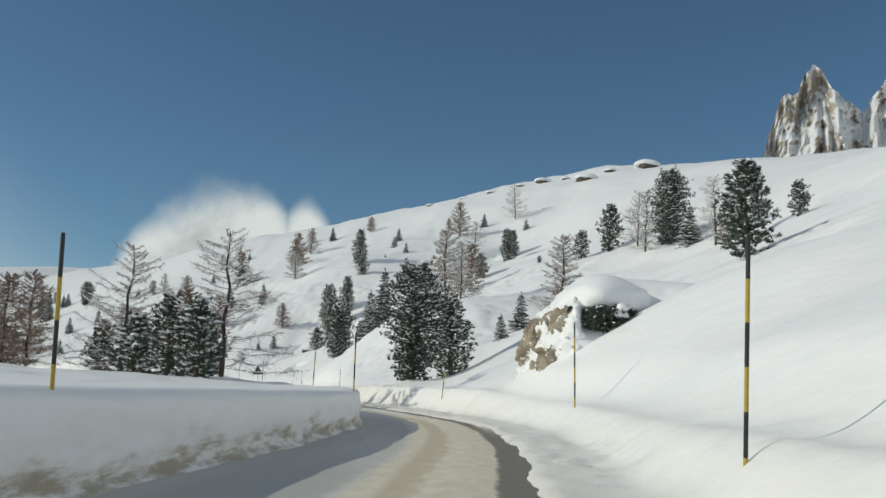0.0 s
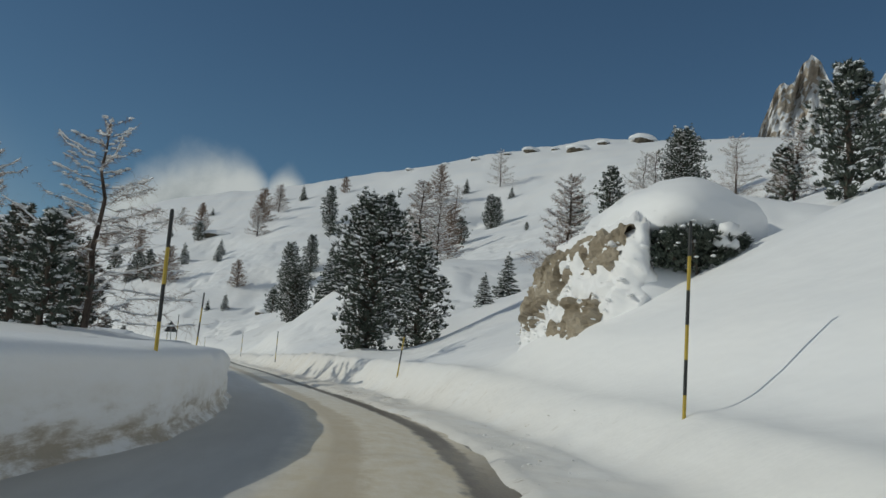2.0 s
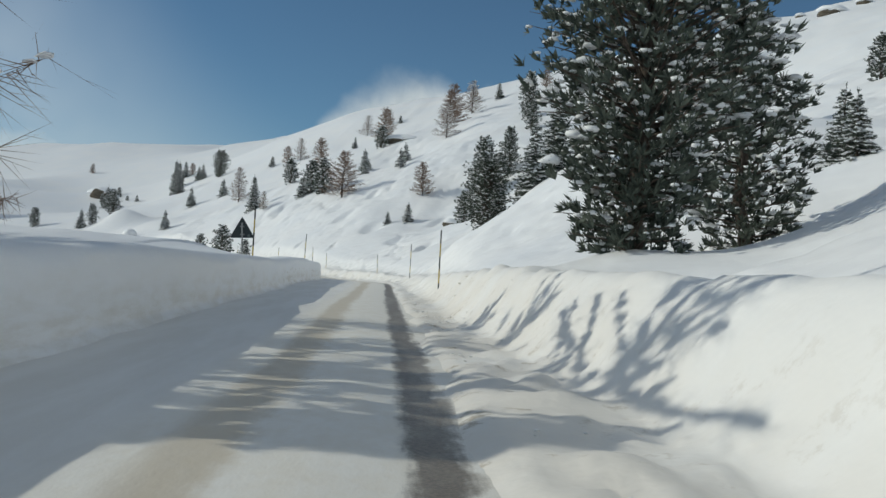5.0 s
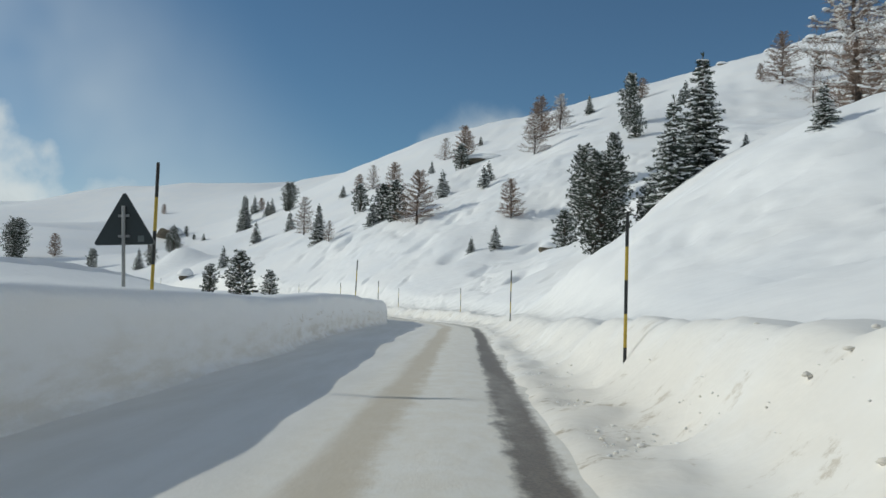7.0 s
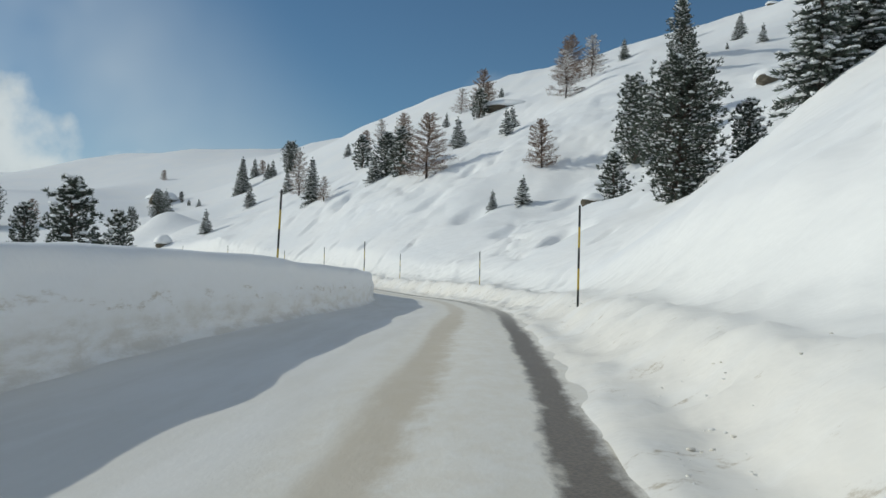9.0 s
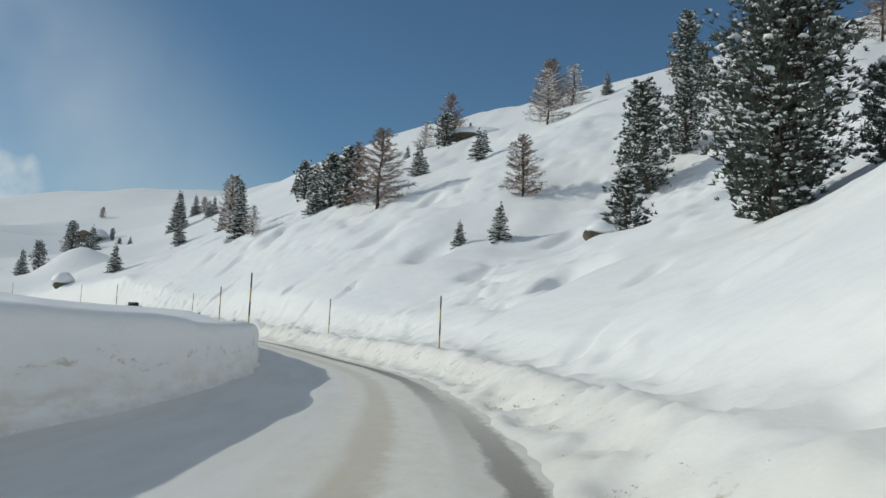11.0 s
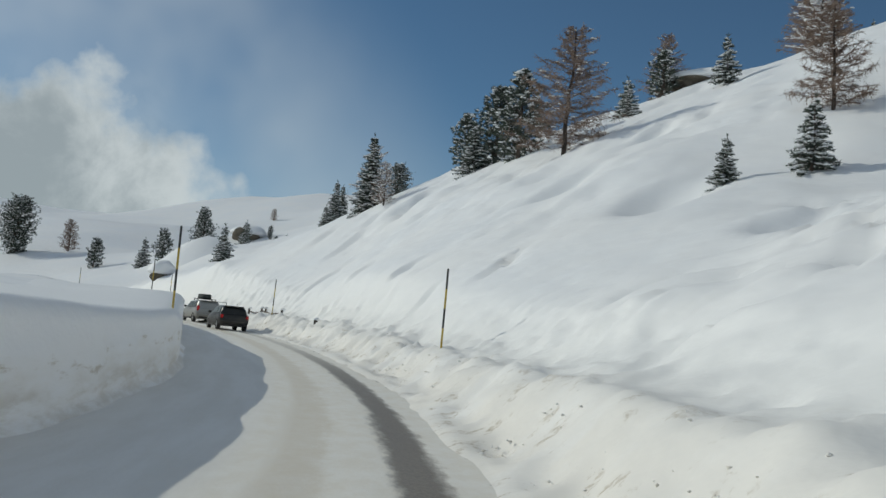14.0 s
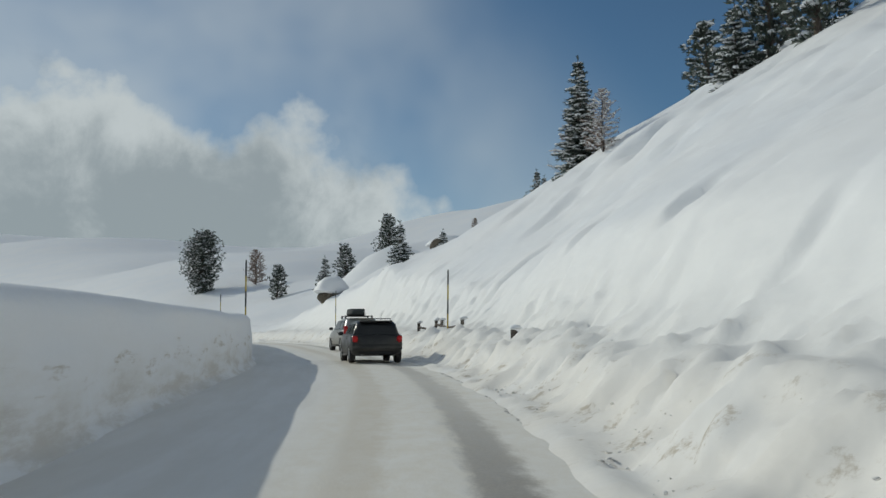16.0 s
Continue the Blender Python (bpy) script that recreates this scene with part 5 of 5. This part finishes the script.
def clods():
    """Lumps thrown up by the plough along the bank's foot."""
    rng = random.Random(9)
    so = Soup()

    def strew(count, s0, s1, wide, u_most, patch, seed, least, mean, most, sunk):
        s, u = np.array([rng.uniform(s0, s1) for i in range(count)]), np.array([1.3 + abs(rng.gauss(0, wide)) for i in range(count)])
        keep = (u < u_most) & (value_noise(s / patch, u / 2.5, seed) > np.array([rng.uniform(-0.7, 0.5) for i in range(count)]))
        s, u = s[keep], u[keep]
        p = lane_at(s, u)
        h = bank_height(s, u, ground_height(p[:, 0], p[:, 1]) - p[:, 2])
        for (x, y, z), up in zip(p, h):
            r = min(most, least + rng.expovariate(1 / mean))
            so.blob((x, y, z + up - sunk * r), r * rng.uniform(0.8, 1.5), r * rng.uniform(0.8, 1.5), r * rng.uniform(0.6, 1.0), rng, 0.35)
    strew(6000, 2, 245, 0.7, 3.4, 9.0, 61, 0.006, 0.008, 0.028, 0.75)
    strew(1500, 34, 112, 0.8, 4.0, 7.0, 63, 0.008, 0.011, 0.040, 0.7)
    ob = new("snow_clods", so.mesh("snow_clods", lump_material(), True))
    tagged(ob, "dirty lumps of ploughed snow along the verge", "snow lumps", kind="stuff")


clods()


# ---- cars ----
GLASS = Shade("tinted_glass", 0.06, spec=0.6)
GLASS = GLASS.done(GLASS.mix(GLASS.noise(2.0, 3), (0.012, 0.022, 0.020), (0.020, 0.034, 0.030)))
RED_LENS = plain("red_lens", (0.62, 0.02, 0.02), 0.3)
RUBBER = plain("tyre_rubber", (0.028, 0.027, 0.026), 0.85)
ALLOY = plain("wheel_alloy", (0.42, 0.42, 0.41), 0.35, 0.8)
PLATE_WHITE = plain("plate_white", (0.62, 0.64, 0.63), 0.5)
DARK_PLASTIC = plain("dark_plastic", (0.030, 0.030, 0.031), 0.7)


def car_paint(name, color, dirt):
    """Paint under a film of road salt that thickens low down."""
    m = Shade(name, 0.35, 0.15)
    z = m.axis(2, "Object")
    f = m.math("MULTIPLY", m.ramp(z, 0.25, 1.0, 0.75, 0.05), m.ramp(m.noise(3.0, 6, 0.65), 0.3, 0.7, 0.35, 1.0))
    return m.done(m.mix(f, color, dirt), None, rough=m.ramp(f, 0.0, 0.6, 0.28, 0.75))


def loft(name, stations, material, close=True):
    """A skin over mirrored half sections: each station is (y, [(x, z), ...]) from the sill up to the middle of the roof."""
    bm = bmesh.new()
    rings = []
    for y, pts in stations:
        ring = [bm.verts.new((x, y, z)) for x, z in pts] + [bm.verts.new((-x, y, z)) for x, z in pts[::-1] if x > 1e-4]
        rings.append(ring)
    n = len(rings[0])
    for a, b in zip(rings, rings[1:]):
        for i in range(n - 1):
            bm.faces.new((a[i], a[i + 1], b[i + 1], b[i]))
        bm.faces.new((a[n - 1], a[0], b[0], b[n - 1]))
    if close:
        bm.faces.new(rings[0])
        bm.faces.new(rings[-1][::-1])
    bmesh.ops.recalc_face_normals(bm, faces=bm.faces[:])
    bmesh.ops.bevel(bm, geom=[e for e in bm.edges if e.calc_face_angle(0) > 0.5], offset=0.03, segments=2, affect="EDGES")
    return finish(bm, name, material, True)


def box(name, sx, sy, sz, material, bevel=0.02):
    bm = bmesh.new()
    bmesh.ops.create_cube(bm, size=1.0)
    bmesh.ops.scale(bm, vec=(sx, sy, sz), verts=bm.verts)
    bmesh.ops.bevel(bm, geom=bm.edges[:], offset=min(bevel, 0.45 * min(sx, sy, sz)), segments=2, affect="EDGES")
    return finish(bm, name, material, True)


def panel(name, pts, depth, material):
    """A thin plate with the given corners, thickened along its normal."""
    bm = bmesh.new()
    p = [Vector(q) for q in pts]
    n = (p[1] - p[0]).cross(p[2] - p[0]).normalized()
    a, b = [bm.verts.new(q + n * depth) for q in p], [bm.verts.new(q - n * depth) for q in p]
    bm.faces.new(a)
    bm.faces.new(b[::-1])
    for i in range(len(p)):
        k = (i + 1) % len(p)
        bm.faces.new((a[k], a[i], b[i], b[k]))
    bmesh.ops.recalc_face_normals(bm, faces=bm.faces[:])
    return finish(bm, name, material)


def wheel(root, x, y, r):
    bm = bmesh.new()
    prof = [(r * 0.66, 0.09), (r * 0.92, 0.10), (r, 0.06), (r, -0.06), (r * 0.92, -0.10), (r * 0.66, -0.09)]
    rings = []
    for k in range(28):
        a = k * math.tau / 28
        rings.append([bm.verts.new((w, q * math.cos(a), q * math.sin(a))) for q, w in prof])
    for k in range(28):
        u, v = rings[k], rings[(k + 1) % 28]
        for i in range(len(prof)):
            j = (i + 1) % len(prof)
            bm.faces.new((u[i], u[j], v[j], v[i]))
    bmesh.ops.recalc_face_normals(bm, faces=bm.faces[:])
    w = part("wheel", finish(bm, "tyre", RUBBER, True), root, "winter tyre caked with slush")
    w.location = (x, y, r)
    so = Soup()
    side = 1 if x > 0 else -1
    so.stick((side * -0.05, 0, 0), (side * 0.055, 0, 0), r * 0.64, r * 0.66, 22)
    for k in range(5):
        a = k * math.tau / 5
        so.stick((side * 0.07, 0, 0), (side * 0.075, r * 0.6 * math.cos(a), r * 0.6 * math.sin(a)), 0.035, 0.028, 5)
    so.stick((side * 0.04, 0, 0), (side * 0.085, 0, 0), 0.05, 0.045, 10)
    part("rim", so.mesh("rim", ALLOY), w)


def hatchback(label, paint, tall, lamps_high, rack):
    """A five-door hatchback that faces +y; its tail is at y = 0."""
    root = thing("car", label, "car", "cars on the road")
    w = 0.86
    H = tall

    def lower(y, k, z0, zb):
        return (y, [(w * k * 0.90, z0), (w * k * 0.99, z0 + 0.16), (w * k, 0.58), (w * k * 0.985, zb - 0.05), (w * k * 0.95, zb), (0.0, zb + 0.02)])
    part("body", loft("body", [lower(0.0, 0.90, 0.36, 0.86), lower(0.10, 0.985, 0.30, 0.93), lower(0.5, 1.0, 0.24, 0.95), lower(1.6, 1.0, 0.22, 0.94), lower(2.9, 1.0, 0.22, 0.93), lower(3.35, 0.99, 0.24, 0.86), lower(3.95, 0.94, 0.28, 0.72), lower(4.12, 0.84, 0.36, 0.62)], paint), root)

    def upper(y, k, zt, z0):
        return (y, [(0.80 * k, z0), (0.775 * k, z0 + 0.02), (0.66 * k, zt - 0.10), (0.58 * k, zt - 0.02), (0.0, zt)])
    part("cabin", loft("cabin", [upper(0.12, 1.0, 1.06, 0.88), upper(0.32, 1.0, H - 0.10, 0.88), upper(0.55, 1.0, H - 0.02, 0.88), upper(1.5, 1.0, H, 0.88), upper(2.3, 1.0, H - 0.05, 0.88), upper(3.2, 1.02, 0.98, 0.86)], paint), root)
    # glass, a little proud of the cabin
    part("rear_window", panel("rear_window", [(-0.60, 0.155, 0.98), (0.60, 0.155, 0.98), (0.53, 0.335, H - 0.16), (-0.53, 0.335, H - 0.16)], 0.012, GLASS), root, "tinted rear window")
    part("windscreen", panel("windscreen", [(0.66, 3.10, 1.0), (-0.66, 3.10, 1.0), (-0.56, 2.36, H - 0.10), (0.56, 2.36, H - 0.10)], 0.014, GLASS), root, "tinted windscreen")
    for sx in (-1, 1):
        for y0, y1 in ((0.55, 1.28), (1.36, 2.30)):
            part("side_window", panel("side_window", [(sx * 0.775, y0, 0.97), (sx * 0.775, y1 + (0.35 if y1 > 2 else 0), 0.97), (sx * 0.672, y1, H - 0.13), (sx * 0.672, y0 + 0.04, H - 0.13)], 0.014, GLASS), root, "tinted side window")
        lamp = box("tail_lamp", 0.17, 0.12, 0.36 if lamps_high else 0.20, RED_LENS, 0.03)
        part("tail_lamp", lamp, root, "red tail lamp").location = (sx * 0.735, 0.06 if lamps_high else 0.025, 0.90 if lamps_high else 0.79)
        m = part("wing_mirror", box("wing_mirror", 0.20, 0.10, 0.13, DARK_PLASTIC, 0.035), root, "dark wing mirror")
        m.location = (sx * 0.95, 2.55, 1.00)
        part("door_handle", box("door_handle", 0.03, 0.16, 0.025, DARK_PLASTIC, 0.01), root).location = (sx * 0.865, 1.42, 0.83)
        part("sill", box("sill", 0.05, 2.0, 0.09, DARK_PLASTIC), root).location = (sx * 0.84, 2.05, 0.27)
        for y in (0.72, 3.25):
            wheel(root, sx * 0.77, y, 0.31)
    part("bumper", box("bumper", 1.62, 0.20, 0.24, paint, 0.06), root).location = (0, 0.03, 0.50)
    part("diffuser", box("diffuser", 1.30, 0.12, 0.10, DARK_PLASTIC, 0.03), root).location = (0, 0.05, 0.34)
    part("spoiler", box("spoiler", 1.10, 0.22, 0.05, paint, 0.02), root).location = (0, 0.36, H - 0.055)
    pl = part("number_plate", box("number_plate", 0.52, 0.02, 0.115, PLATE_WHITE, 0.006), root, "pale number plate with unreadable marks")
    pl.location = (0, 0.035, 0.80)
    for k in range(6):
        part("bar", box("bar", 0.04, 0.006, 0.06, DARK_PLASTIC, 0.002), pl).location = (-0.175 + 0.07 * k, -0.011, 0)
    part("badge", box("badge", 0.09, 0.02, 0.07, ALLOY, 0.02), root).location = (0, 0.09, 0.905)
    part("wiper", box("wiper", 0.36, 0.02, 0.02, DARK_PLASTIC, 0.006), root).location = (0.12, 0.145, 1.0)
    part("exhaust", rod_mesh("exhaust", 0.0, 0.14, 0.03, STEEL), root).matrix_basis = pose(-0.5, 0.06, 0.28, -90)
    so = Soup()
    so.stick((0, 0, 0), (0, -0.14, 0.26), 0.008, 0.004, 5)
    part("aerial", so.mesh("aerial", DARK_PLASTIC), root).location = (0.2, 0.62, H - 0.03)
    if rack:
        for y in (0.95, 1.85):
            part("rack_bar", box("rack_bar", 1.24, 0.05, 0.035, DARK_PLASTIC, 0.01), root, "dark roof rack bar").location = (0, y, H + 0.07)
            for sx in (-1, 1):
                part("rack_foot", box("rack_foot", 0.06, 0.09, 0.13, DARK_PLASTIC, 0.02), root).location = (sx * 0.58, y, H + 0.01)
    return root


def lane_pose(s, u, turn=0.0):
    x, y, z = lane_at(np.array([s]), np.array([u]))[0]
    a = lane_at(np.array([s + 1.0]), np.array([u]))[0] - lane_at(np.array([s - 1.0]), np.array([u]))[0]
    return pose(x, y, z + 0.03, 0, 0, math.degrees(math.atan2(-a[0], a[1])) + turn)


black_car = hatchback("black hatchback, its tail filmed with salt, on the road", car_paint("black_car_paint", (0.012, 0.013, 0.014), (0.10, 0.095, 0.085)), 1.43, False, False)
black_car.matrix_basis = lane_pose(203.5, 0.0, 2) @ Matrix.Scale(0.90, 4)
silver_car = hatchback("silver hatchback with a roof rack, dirty with salt", car_paint("silver_car_paint", (0.30, 0.31, 0.31), (0.30, 0.27, 0.22)), 1.46, True, True)
silver_car.matrix_basis = lane_pose(216.0, 1.1, 3)


def ski_bag():
    root = thing("luggage_bundle", "dark wrapped luggage bundle strapped on a roof rack", "luggage")
    cloth = plain("dark_cloth", (0.040, 0.048, 0.047), 0.8)
    bm = bmesh.new()
    bmesh.ops.create_cube(bm, size=1.0)
    bmesh.ops.subdivide_edges(bm, edges=bm.edges[:], cuts=6, use_grid_fill=True)
    for v in bm.verts:
        d = v.co * 2
        k = 1 / max(1e-6, (abs(d.x) ** 4 + abs(d.y) ** 4 + abs(d.z) ** 4) ** 0.25)
        v.co = Vector((d.x * k * 0.33, d.y * k * 0.75, d.z * k * 0.15)) * (1 + 0.10 * noise.noise(d * 2.0))
    part("bundle", finish(bm, "bundle", cloth, True), root)
    for y in (-0.35, 0.3):
        part("strap", box("strap", 0.66, 0.04, 0.305, DARK_PLASTIC, 0.10), root).location = (0, y, 0.0)
    root.matrix_basis = silver_car.matrix_basis @ pose(-0.05, 1.4, 1.46 + 0.085 + 0.15)


ski_bag()
